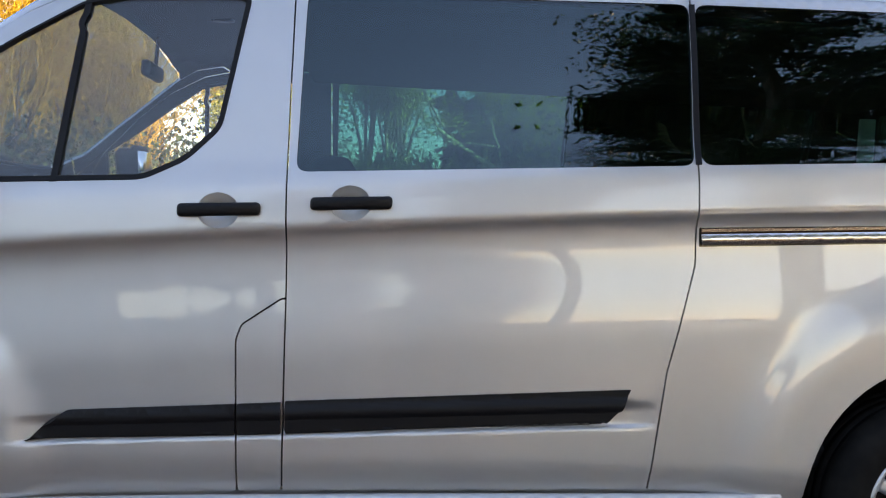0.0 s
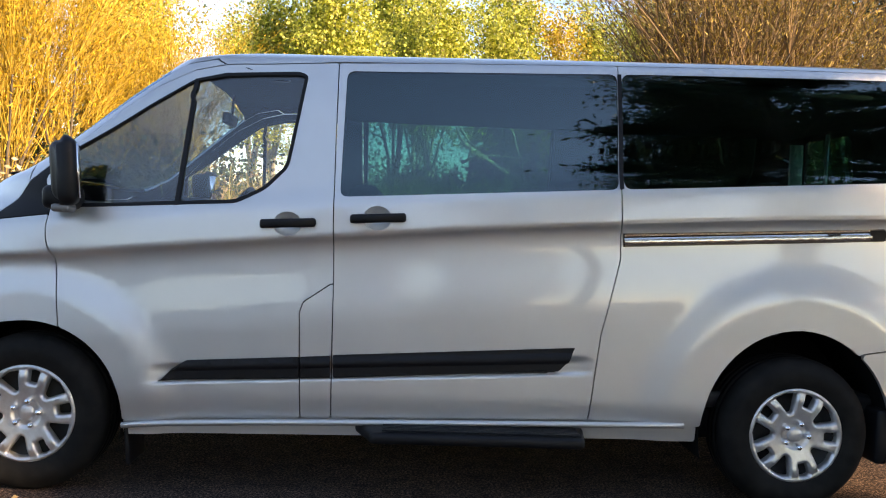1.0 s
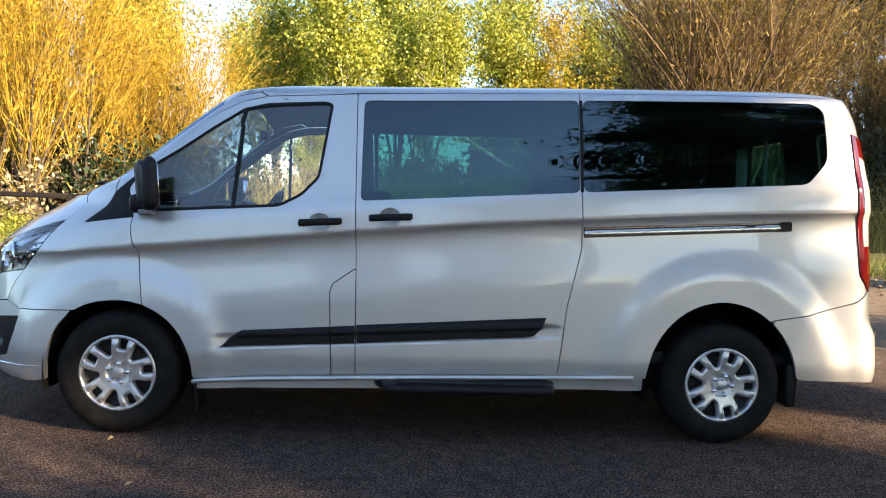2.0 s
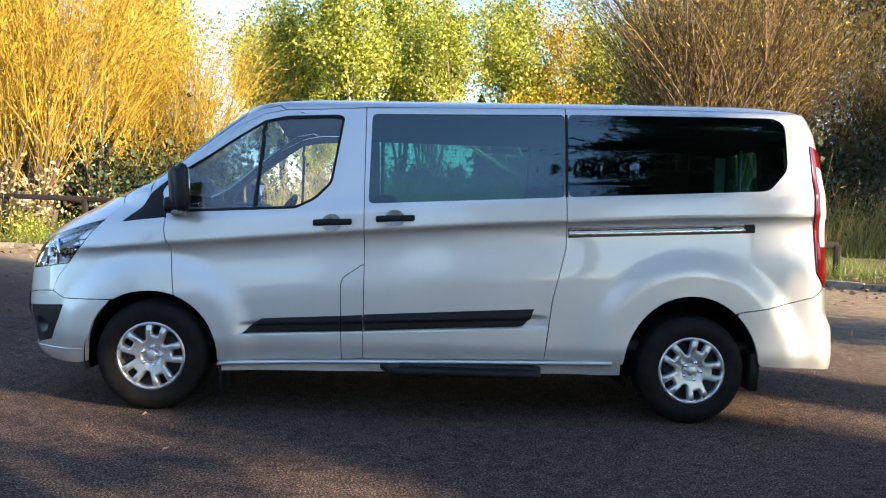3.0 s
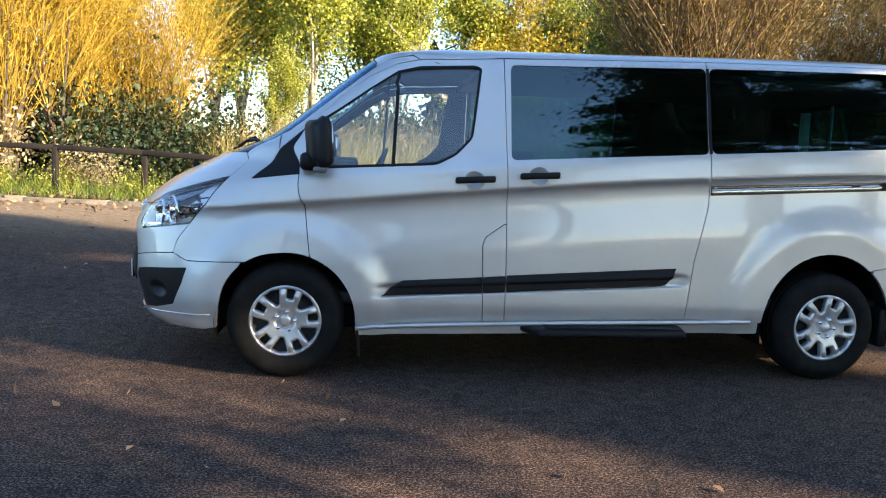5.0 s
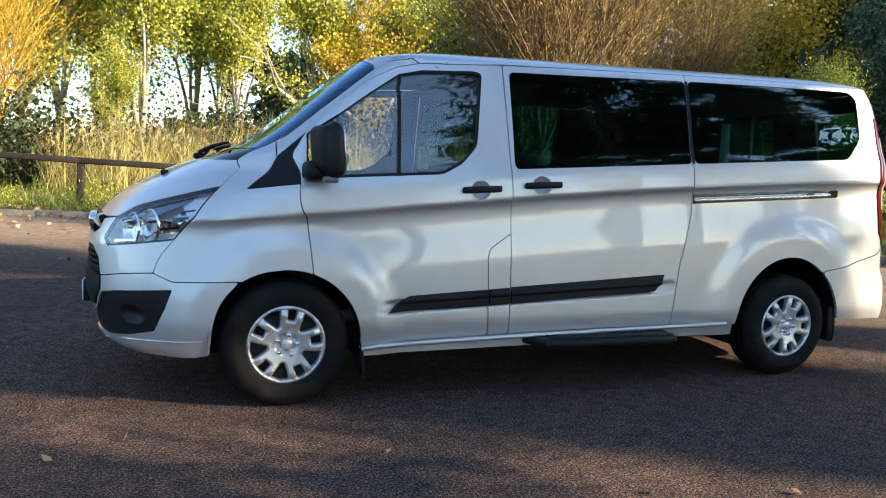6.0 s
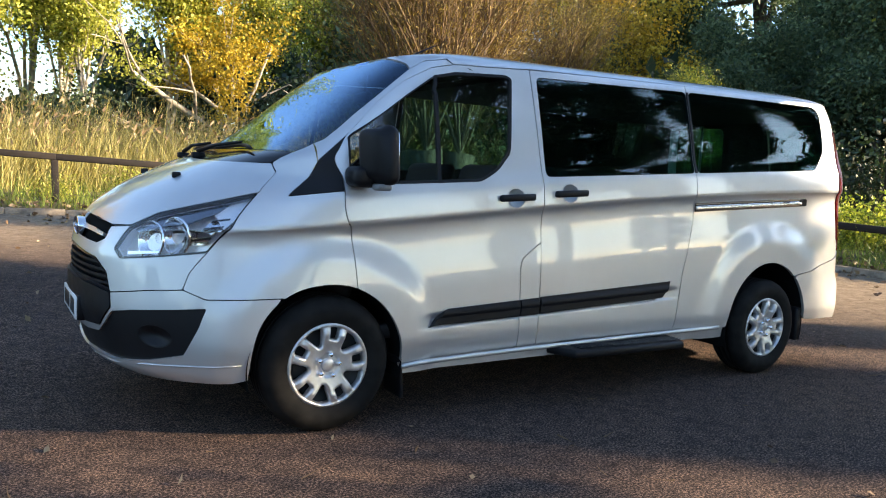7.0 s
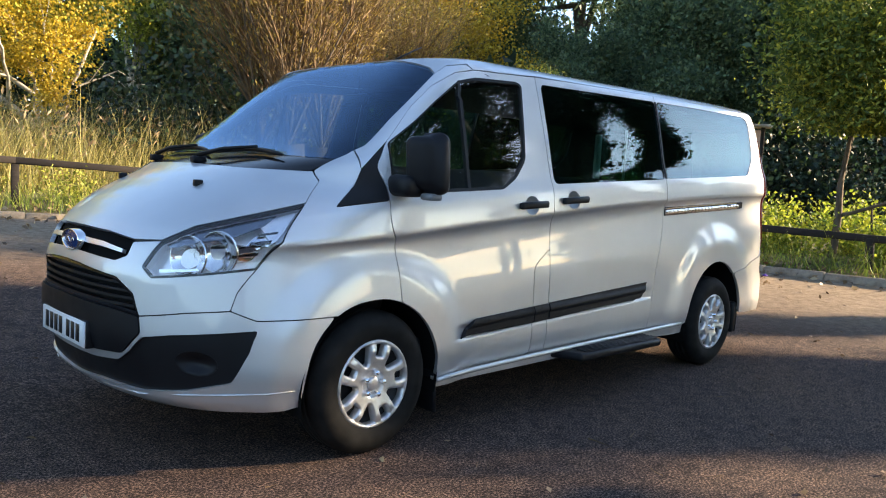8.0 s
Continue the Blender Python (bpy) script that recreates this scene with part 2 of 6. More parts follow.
def sheet(loops, du, dv, edge, follow=False):
    """Triangles of the area inside the first loop and outside the others."""
    loops = [resample(l, edge) for l in loops]
    lo, hi = np.min(np.array(loops[0]), 0), np.max(np.array(loops[0]), 0)
    us, vs = np.arange(lo[0] + du / 2, hi[0], du), np.arange(lo[1] + dv / 2, hi[1], dv)
    mid = (lo + hi) / 2
    vs = np.arange(lo[1] - 0.3, hi[1] + 0.3, dv) if follow else vs
    pts = np.array([(u, v + (crease(u) - crease(mid[0]) if follow else 0)) for v in vs for u in us]).reshape(-1, 2)
    if len(pts):
        keep = within(pts, loops[0])
        for h in loops[1:]:
            keep &= ~within(pts, h)
        pts = pts[keep]
        for l in loops:
            if len(pts):
                pts = pts[clear_of(pts, l, min(du, dv) * 0.45)]
    verts, edges = [], []
    for l in loops:
        k = len(verts)
        verts += [Vector(p) for p in l]
        edges += [(k + i, k + (i + 1) % len(l)) for i in range(len(l))]
    verts += [Vector((float(p[0]), float(p[1]))) for p in pts]
    co, _, tris, *_ = delaunay_2d_cdt(verts, edges, [], 0, 1e-5)
    co = np.array([(c.x, c.y) for c in co])
    tris = np.array([t for t in tris if len(t) == 3])
    mid = co[tris].mean(1)
    keep = within(mid, loops[0])
    for h in loops[1:]:
        keep &= ~within(mid, h)
    return co, tris[keep]


def panel(name, outline, mat, parent, r=0.012, holes=(), gap=0.0025, lift=0.0, thick=0.02, du=0.05, dv=0.02, edge=0.02, far=False, label="", inner=None, grow=None, whole=False, follow=False):
    """A plate of the van's skin, bounded by an outline in (u, v), with thickness and turned-in edges. far: the other flank's; whole: both halves in one."""
    loops = [shrunk(resample(straight(rounded(outline, r)), edge), gap)] + [shrunk(resample(straight(rounded(h, hr)), edge), -0.001) for h, hr in holes]
    co, tris = sheet(loops, du, dv, edge * 1.5, follow)
    P = [Vector(skin(u, v)) for u, v in co]
    N = [skin_normal(u, v) for u, v in co]
    top = [p + n * (lift if not grow else lift + grow(u, v)) for p, n, (u, v) in zip(P, N, co)]
    if grow:
        def at(u, v):
            return Vector(skin(u, v)) + skin_normal(u, v) * grow(u, v)
        e = 0.002
        flat = N
        N = [(at(u + e, v) - at(u - e, v)).cross(at(u, v + e) - at(u, v - e)).normalized() for u, v in co]
        N = [n if n.dot(f) > 0 else -n for n, f in zip(N, flat)]
    low = [p + n * ((lift if not grow else lift + grow(u, v)) - thick) for p, n, (u, v) in zip(P, N, co)]
    count = {}
    for t in tris:
        for a, b in ((t[0], t[1]), (t[1], t[2]), (t[2], t[0])):
            count[(a, b)] = 1
    rim = [(a, b) for a, b in count if (b, a) not in count]
    rim = [(a, b) for a, b in rim if not (whole and abs(co[a][0] - co[b][0]) < 1e-3 and min(abs(co[a][0] - U_NOSE), abs(co[a][0] - U_TAIL)) < 0.01)]
    mids = np.array([(co[a] + co[b]) / 2 for a, b in rim])
    in_hole = np.zeros(len(rim), bool)
    for h in loops[1:]:
        in_hole |= within(mids, shrunk(h, -0.004))
    dark_rim = {e for e, k in zip(rim, in_hole) if k}
    verts, faces, slots, normals = [], [], [], []
    for side in ((0, 1) if whole else ((1,) if far else (0,))):
        flip = side == 1
        m = (lambda p: Vector((p.x, 2 * Y_MID - p.y, p.z))) if flip else (lambda p: p)
        mn = (lambda p: Vector((p.x, -p.y, p.z))) if flip else (lambda p: p)
        k = len(verts)
        verts += [m(p) for p in top] + [m(p) for p in low]
        normals += [mn(n) for n in N] + [mn(-n) for n in N]
        c = len(co)
        for t in tris:
            t = [int(i) for i in t]
            a, b = (t, t[::-1]) if not flip else (t[::-1], t)
            faces.append([k + i for i in a]); slots.append(0)
            faces.append([k + c + i for i in b]); slots.append(1)
        for a, b in rim:
            tn = (top[b] - top[a]).cross(N[a]).normalized()
            j = len(verts)
            verts += [m(top[a]), m(top[b]), m(low[b]), m(low[a])]
            normals += [mn(tn)] * 4
            f = [j, j + 3, j + 2, j + 1]
            faces.append(f[::-1] if flip else f); slots.append(1 if (a, b) in dark_rim else 0)
    if whole:
        half = len(verts) // 2
        same = {i + half: i for i in range(half) if abs(verts[i].y - Y_MID) < 1e-4}
        kept, new_at = [], {}
        for i in range(len(verts)):
            if i not in same:
                new_at[i] = len(kept)
                kept.append(i)
        new_at.update({i: new_at[j] for i, j in same.items()})
        faces = [[new_at[i] for i in f] for f in faces]
        verts, normals = [verts[i] for i in kept], [normals[i] for i in kept]
    me = bpy.data.meshes.new(name)
    me.from_pydata(verts, [], faces)
    me.materials.append(mat)
    me.materials.append(inner or LINING)
    me.polygons.foreach_set("material_index", slots)
    me.shade_smooth()
    me.normals_split_custom_set_from_vertices(normals)
    ob = new(name, me)
    ob.parent = parent
    if label:
        tagged(ob, label)
    return ob


def box(bm, lo, hi, bev=0.0, seg=2):
    """An upright box with bevelled edges, added to bm."""
    g = bmesh.ops.create_cube(bm, size=1)["verts"]
    for v in g:
        v.co = Vector([lo[i] + (v.co[i] + 0.5) * (hi[i] - lo[i]) for i in range(3)])
    if bev:
        es = list({e for v in g for e in v.link_edges})
        bmesh.ops.bevel(bm, geom=es, offset=bev, segments=seg, affect="EDGES", profile=0.5)
    return bm


def lathe(bm, profile, segs=64, axis="Y", closed=False):
    """Profile of (radius, along) pairs turned about the axis."""
    rings = []
    for i in range(segs):
        a = 2 * math.pi * i / segs
        c, s = math.cos(a), math.sin(a)
        rings.append([bm.verts.new((r * c, h, r * s) if axis == "Y" else (r * c, r * s, h) if axis == "Z" else (h, r * c, r * s)) for r, h in profile])
    n = len(profile)
    for i in range(segs):
        a, b = rings[i], rings[(i + 1) % segs]
        for j in range(n if closed else n - 1):
            q = [a[j], b[j], b[(j + 1) % n], a[(j + 1) % n]]
            bm.faces.new(q if axis != "Z" else q)
    bmesh.ops.recalc_face_normals(bm, faces=bm.faces)
    return bm


def tube(bm, pts, radii, sides=8, cap=True):
    """A round bar along the points."""
    pts = [Vector(p) for p in pts]
    radii = radii if isinstance(radii, (list, tuple)) else [radii] * len(pts)
    rings = []
    up = Vector((0.31, 0.22, 0.92))
    for i, p in enumerate(pts):
        d = (pts[min(i + 1, len(pts) - 1)] - pts[max(i - 1, 0)]).normalized()
        a = d.cross(up)
        if a.length < 0.05:
            a = d.cross(Vector((1, 0, 0)))
        a.normalize()
        b = d.cross(a)
        rings.append([bm.verts.new(p + (a * math.cos(t) + b * math.sin(t)) * radii[i]) for t in (2 * math.pi * k / sides for k in range(sides))])
    for a, b in zip(rings, rings[1:]):
        for k in range(sides):
            bm.faces.new((a[k], a[(k + 1) % sides], b[(k + 1) % sides], b[k]))
    if cap:
        bm.faces.new(rings[0][::-1])
        bm.faces.new(rings[-1])
    return bm


def arc(hub, r, a0, a1, n=14, tall=1.0):
    """Points on a wheel arch, angles in degrees from the rear, over the top."""
    return [(hub + r * math.cos(radians(a0 + (a1 - a0) * i / n)), 0.335 + r * tall * math.sin(radians(a0 + (a1 - a0) * i / n))) for i in range(n + 1)]


# ---- the van ----
van = empty("van", "silver metallic long-wheelbase passenger van with tinted rear windows, parked on asphalt", "van", (1.65, Y_MID, 0))
ANCHOR = Matrix.Translation((-1.65, -Y_MID, 0))


def on_van(ob):
    """Keeps the part where it was built."""
    ob.matrix_parent_inverse = ANCHOR
    return ob


# outlines in (u, v)
ARCH_F, ARCH_R = (0.0, 0.395, 1.0), (3.29, 0.418, 1.10)
BONNET = [(-2, 0.99), (-1.72, 0.985), (-1.47, 0.965), (-1.27, 0.972), (-1.12, 1.036), (-0.87, 1.085), (-0.515, 1.153), (-0.545, 1.252), (-0.68, 1.293), (-1.0, 1.292), (-1.535, 1.292), (-2, 1.30)]
COWL = [(-2, 1.30), (-1.535, 1.292), (-1.0, 1.292), (-0.72, 1.296), (-0.66, 1.355), (-1.2, 1.357), (-2, 1.365)]
SCREEN = [(-2, 1.365), (-1.2, 1.357), (-0.66, 1.355), (-0.60, 1.40), (-0.47, 1.425), (-0.374, 1.557), (-0.156, 1.699), (-0.06, 1.79), (-0.35, 1.82), (-1.07, 1.853), (-2, 1.885)]
PILLAR = [(-0.60, 1.40), (-0.42, 1.372), (-0.198, 1.315), (-0.115, 1.455), (-0.081, 1.616), (0.117, 1.73), (0.467, 1.809), (0.774, 1.838), (0.60, 1.862), (0.1, 1.84), (-0.06, 1.79), (-0.156, 1.699), (-0.374, 1.557), (-0.47, 1.425)]
ROOF = [(-2, 1.885), (-1.07, 1.853), (-0.35, 1.82), (-0.06, 1.79), (0.1, 1.84), (0.60, 1.862), (0.774, 1.838), (1.243, 1.861), (1.86, 1.868), (2.49, 1.876), (3.2, 1.877), (3.85, 1.87), (4.06, 1.865), (5.2, 1.865), (5.2, 2.859), (-2, 2.859)]
FENDER = [(-0.641, 0.872), (-0.541, 0.987), (-0.515, 1.153), (-0.545, 1.252), (-0.68, 1.293), (-0.66, 1.355), (-0.60, 1.40), (-0.42, 1.372), (-0.198, 1.315), (-0.30, 1.143), (0.06, 1.179), (0.1, 0.986), (0.131, 0.713)] + arc(0, 0.395, 71, 122) + [(-0.226, 0.672), (-0.638, 0.661), (-0.785, 0.701), (-0.745, 0.775)]
LAMP = [(-1.27, 0.968), (-1.345, 0.86), (-1.27, 0.819), (-0.941, 0.843), (-0.645, 0.872), (-0.541, 0.987), (-0.517, 1.15), (-0.87, 1.083), (-1.12, 1.034)]
SLOT = [(-2, 0.985), (-1.72, 0.978), (-1.46, 0.957), (-1.47, 0.90), (-1.56, 0.875), (-1.85, 0.888), (-2, 0.892)]
NOSE = [(-2, 0.892), (-1.85, 0.888), (-1.56, 0.875), (-1.47, 0.90), (-1.46, 0.957), (-1.27, 0.97), (-1.345, 0.86), (-1.27, 0.819), (-0.941, 0.843), (-0.641, 0.872), (-0.745, 0.775), (-0.785, 0.701), (-1.04, 0.687), (-1.357, 0.659), (-1.398, 0.748), (-1.527, 0.807), (-1.866, 0.835), (-2, 0.84)]
GRILLE = [(-2, 0.84), (-1.866, 0.835), (-1.527, 0.807), (-1.398, 0.748), (-1.357, 0.659), (-1.546, 0.677), (-2, 0.69)]
PLATE_PANEL = [(-2, 0.69), (-1.546, 0.677), (-1.357, 0.659), (-1.35, 0.59), (-1.514, 0.491), (-1.757, 0.478), (-2, 0.472)]
INTAKE = [(-2, 0.325), (-1.768, 0.345), (-1.439, 0.34), (-1.10, 0.366), (-0.816, 0.404), (-0.691, 0.533), (-0.638, 0.62), (-1.149, 0.592), (-1.34, 0.572), (-1.46, 0.50), (-1.56, 0.455), (-1.757, 0.44), (-2, 0.435)]
BUMPER = [(-2, 0.472), (-1.757, 0.478), (-1.514, 0.491), (-1.35, 0.59), (-1.357, 0.659), (-1.04, 0.687), (-0.785, 0.701), (-0.638, 0.661), (-0.226, 0.672)] + arc(0, 0.395, 125, 177)[1:] + [(-0.41, 0.29), (-0.526, 0.276), (-0.805, 0.272), (-1.284, 0.272), (-1.732, 0.283), (-2, 0.288),
    (-2, 0.325), (-1.768, 0.345), (-1.439, 0.34), (-1.10, 0.366), (-0.816, 0.404), (-0.691, 0.533), (-0.638, 0.62), (-1.149, 0.592), (-1.34, 0.572), (-1.46, 0.50), (-1.56, 0.455), (-1.757, 0.44), (-2, 0.435)]
DOOR = [(0.131, 0.713), (0.1, 0.986), (0.06, 1.179), (-0.115, 1.455), (-0.081, 1.616), (0.117, 1.73), (0.467, 1.809), (0.774, 1.838), (1.243, 1.861), (1.256, 1.324), (1.268, 0.926), (1.255, 0.925), (1.142, 0.845), (1.128, 0.80), (1.144, 0.345), (0.42, 0.318)] + arc(0, 0.395, -2, 69)
DOOR_WINDOW = [(0.09, 1.207), (0.846, 1.256), (0.962, 1.318), (1.055, 1.418), (1.112, 1.80), (1.07, 1.815), (0.80, 1.80), (0.61, 1.768), (0.39, 1.66), (0.20, 1.563), (-0.045, 1.462), (-0.068, 1.448)]
SAIL = [(-0.30, 1.143), (0.06, 1.179), (-0.115, 1.455), (-0.198, 1.315)]
FLAP = [(1.144, 0.345), (1.128, 0.80), (1.142, 0.845), (1.255, 0.925), (1.268, 0.925), (1.275, 0.35)]
SLIDE = [(1.275, 0.35), (1.268, 0.9), (1.256, 1.324), (1.243, 1.861), (1.86, 1.868), (2.487, 1.876), (2.49, 1.369), (2.50, 1.076), (2.424, 0.743), (2.385, 0.375)]
SLIDE_WINDOW = [(1.283, 1.300), (2.478, 1.377), (2.481, 1.835), (1.283, 1.823)]
QUARTER = [(2.385, 0.375), (2.424, 0.743), (2.50, 1.076), (2.49, 1.369), (2.487, 1.876), (3.2, 1.877), (3.85, 1.87), (4.06, 1.865), (4.06, 1.70), (4.033, 1.319), (4.077, 0.962), (4.24, 0.872), (4.065, 0.819), (3.762, 0.735), (3.57, 0.703)] + arc(3.29, 0.418, 51, 176, 20, 1.10) + [(2.86, 0.36)]
QUARTER_WINDOW = [(2.502, 1.379), (3.742, 1.457), (3.868, 1.575), (3.862, 1.80), (3.80, 1.838), (2.502, 1.836)]
REAR_BUMPER = [(3.57, 0.703), (3.762, 0.735), (4.065, 0.819), (4.24, 0.872), (5.2, 0.872), (5.2, 0.36), (4.3, 0.36), (3.72, 0.375)] + arc(3.29, 0.418, 8, 49, 8, 1.10)
TAIL_LAMP = [(4.06, 1.70), (4.033, 1.319), (4.077, 0.962), (4.24, 0.872), (4.34, 0.93), (4.36, 1.66)]
REAR_DOOR = [(4.06, 1.865), (4.06, 1.70), (4.36, 1.66), (4.34, 0.93), (4.24, 0.872), (5.2, 0.872), (5.2, 1.865)]
REAR_WINDOW = [(4.60, 1.30), (5.1, 1.30), (5.1, 1.75), (4.60, 1.75)]
SILL = [(0.395, 0.318), (1.144, 0.345), (2.385, 0.375), (2.86, 0.36), (2.86, 0.29), (0.40, 0.255)]


CUP_F = [(1.066 + 0.060 * math.cos(radians(a)), 1.176 + 0.052 * math.sin(radians(a))) for a in range(0, 360, 12)]
CUP_S = [(1.446 + 0.060 * math.cos(radians(a)), 1.214 + 0.052 * math.sin(radians(a))) for a in range(0, 360, 12)]


def inwards(loop, g):
    return shrunk(resample(loop, 0.03), g)


def side_parts(far):
    """The plates, doors and panes of one flank."""
    def plate(name, *a, **k):
        ob = panel(name, *a, far=far, **k)
        return on_van(ob) if ob.parent == van else ob

    plate("front_wing", FENDER, PAINT, van, dv=0.012, follow=True)
    plate("a_pillar", PILLAR, PAINT, van)
    plate("mirror_sail", SAIL, PLASTIC, van, label="black plastic corner panel")
    door = plate("front_door", DOOR, PAINT, van, holes=((DOOR_WINDOW, 0.03), (CUP_F, 0)), dv=0.010, follow=True, label="silver front door with black handle")
    frame_loop = straight(rounded(DOOR_WINDOW, 0.03))
    inner_loop = inwards(frame_loop, 0.015)
    plate("window_frame", frame_loop, PLASTIC, door, r=0, gap=0.0, lift=0.003, holes=((inner_loop, 0),), label="black rubber window surround")
    bar = [(across(0.592 + (v - 1.235) * 0.055, v), v) for v in (1.236, 1.3, 1.4, 1.5, 1.6, 1.65, 1.7, 1.74, 1.77)]
    split_a = [p for p in inner_loop if skin(*p)[0] < 0.592 + (p[1] - 1.235) * 0.055]
    split_b = [p for p in inner_loop if skin(*p)[0] > 0.592 + (p[1] - 1.235) * 0.055]
    turn_at = next(i for i in range(len(split_a)) if abs(split_a[i - 1][1] - split_a[i][1]) > 0.25)
    split_a = split_a[:turn_at] + (bar[::-1] if split_a[turn_at - 1][1] > split_a[turn_at][1] else bar) + split_a[turn_at:]
    turn_at = next(i for i in range(len(split_b)) if abs(split_b[i - 1][1] - split_b[i][1]) > 0.25)
    split_b = split_b[:turn_at] + (bar[::-1] if split_b[turn_at - 1][1] > split_b[turn_at][1] else bar) + split_b[turn_at:]
    plate("quarter_glass", split_a, GLASS_FRONT, door, r=0, gap=-0.004, lift=-0.006, thick=0.005, inner=GLASS_FRONT).visible_shadow = False
    plate("door_glass", split_b, GLASS_FRONT, door, r=0, gap=-0.004, lift=-0.006, thick=0.005, inner=GLASS_FRONT).visible_shadow = False
    plate("window_divider", [(across(0.582 + (v - 1.235) * 0.055, v), v) for v in (1.236, 1.35, 1.45, 1.55, 1.62, 1.68, 1.73, 1.77)] + [(across(0.602 + (v - 1.235) * 0.055, v), v) for v in (1.775, 1.73, 1.68, 1.62, 1.55, 1.45, 1.35, 1.238)], PLASTIC, door, r=0.0, lift=0.001, gap=0)
    plate("fuel_flap_panel", FLAP, PAINT, van, dv=0.010, follow=True)
    slide = plate("sliding_door", SLIDE, PAINT, van, holes=((SLIDE_WINDOW, 0.035), (CUP_S, 0)), dv=0.010, follow=True, label="silver sliding door with dark window")
    plate("window_pane", rounded(SLIDE_WINDOW, 0.035), GLASS_DARK, slide, r=0, gap=-0.004, lift=-0.003, thick=0.006, inner=GLASS_DARK, label="dark tinted pane").visible_shadow = False
    quarter = plate("rear_quarter_panel", QUARTER, PAINT, van, holes=((QUARTER_WINDOW, 0.04),), dv=0.010, follow=True)
    # the far pane takes a much deeper tint, so hardly anything shows through
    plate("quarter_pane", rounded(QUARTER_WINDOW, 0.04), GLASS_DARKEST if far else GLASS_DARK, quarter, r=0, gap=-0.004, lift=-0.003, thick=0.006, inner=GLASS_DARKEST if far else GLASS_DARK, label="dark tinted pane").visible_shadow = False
    plate("sill", SILL, PAINT, van, lift=-0.012, gap=0.001)
    plate("tail_lamp", TAIL_LAMP, RED_LENS, van, lift=0.008, label="tall red tail lamp")
    tail = [o for o in van.children if o.name.startswith("tail_lamp")][-1]
    panel("reversing_lens", [(4.115, 1.60), (4.10, 1.33), (4.125, 1.12), (4.26, 1.12), (4.27, 1.58)], CLEAR_LENS, tail, r=0.02, lift=0.011, thick=0.006, far=far, label="clear reversing lens")
    lamp = plate("headlamp", inwards(LAMP, 0.0), GLASS_LAMP, van, gap=0.003, lift=0.002, thick=0.004, inner=GLASS_LAMP, label="clear headlamp with chrome reflectors")
    lamp.visible_shadow = False
    return door, slide, quarter, lamp


near = side_parts(False)
opposite = side_parts(True)
on_van(panel("bonnet", BONNET, PAINT, van, du=0.05, dv=0.01, edge=0.015, whole=True, label="silver bonnet"))
on_van(panel("cowl", COWL, GLOSS_BLACK, van, dv=0.02, lift=-0.004, whole=True, gap=0.001))
windscreen = on_van(panel("windscreen", SCREEN, GLASS_SCREEN, van, thick=0.006, inner=GLASS_SCREEN, whole=True, lift=-0.002))
windscreen.visible_shadow = False
on_van(panel("roof", ROOF, PAINT, van, du=0.07, dv=0.02, whole=True, label="silver roof"))
on_van(panel("nose_panel", NOSE, PAINT, van, whole=True, edge=0.015))
on_van(panel("upper_grille", SLOT, UNDER, van, lift=-0.03, gap=-0.01, whole=True))
grille = on_van(panel("grille", GRILLE, UNDER, van, lift=-0.04, gap=-0.01, whole=True, label="black slatted grille"))
on_van(panel("plate_panel", PLATE_PANEL, PLASTIC, van, lift=0.006, whole=True, label="black plastic plate carrier"))
on_van(panel("lower_intake", INTAKE, PLASTIC, van, lift=-0.012, gap=-0.004, whole=True, holes=(([(-1.02 + 0.135 * math.cos(radians(a)), 0.478 + 0.052 * math.sin(radians(a))) for a in range(0, 360, 12)], 0),), label="black plastic intake with fog lamp pockets"))
on_van(panel("front_bumper", BUMPER, PAINT, van, whole=True, edge=0.015))
on_van(panel("rear_bumper", REAR_BUMPER, PAINT, van, lift=0.006, whole=True))
rear_door = on_van(panel("rear_door", REAR_DOOR, PAINT, van, holes=((REAR_WINDOW, 0.04),), whole=True))
for other in (False, True):
    panel("rear_pane", REAR_WINDOW, GLASS_DARK, rear_door, r=0.04, gap=0.004, thick=0.006, inner=GLASS_DARK, far=other).visible_shadow = False

# ---- the lie of the land and the car park's edge ----
EDGE_BACK = ((-40, 18.0), (-20, 14.8), (-6.5, 12.3), (-1.5, 11.2), (1.6, 10.9), (6, 9.9), (9.0, 9.1), (10.2, 8.0))
EDGE_SIDE = ((10.2, 8.0), (10.0, 5.0), (10.3, 1.8), (10.8, -2.0), (12.0, -10), (15, -25), (22, -45))


def soft_rise(t):
    return 0.5 * (t + math.sqrt(t * t + 1.0)) - 0.5 * (-2 + math.sqrt(5)) if t > -2 else 0.0


def lie(x, y):
    """Height of the ground."""
    return 0.032 * max(0.0, soft_rise(min(y, 16) - 2.5)) + 0.018 * max(0.0, soft_rise(min(x, 14) - 5.5))


def along(line, step, start=0.0):
    """Evenly spaced places on a line, each with its direction."""
    pts = [Vector((x, y, 0)) for x, y in line]
    out, want, run = [], start, 0.0
    for a, b in zip(pts, pts[1:]):
        d = (b - a).length
        while want <= run + d:
            out.append((a + (b - a) * ((want - run) / d), (b - a).normalized()))
            want += step
        run += d
    return out


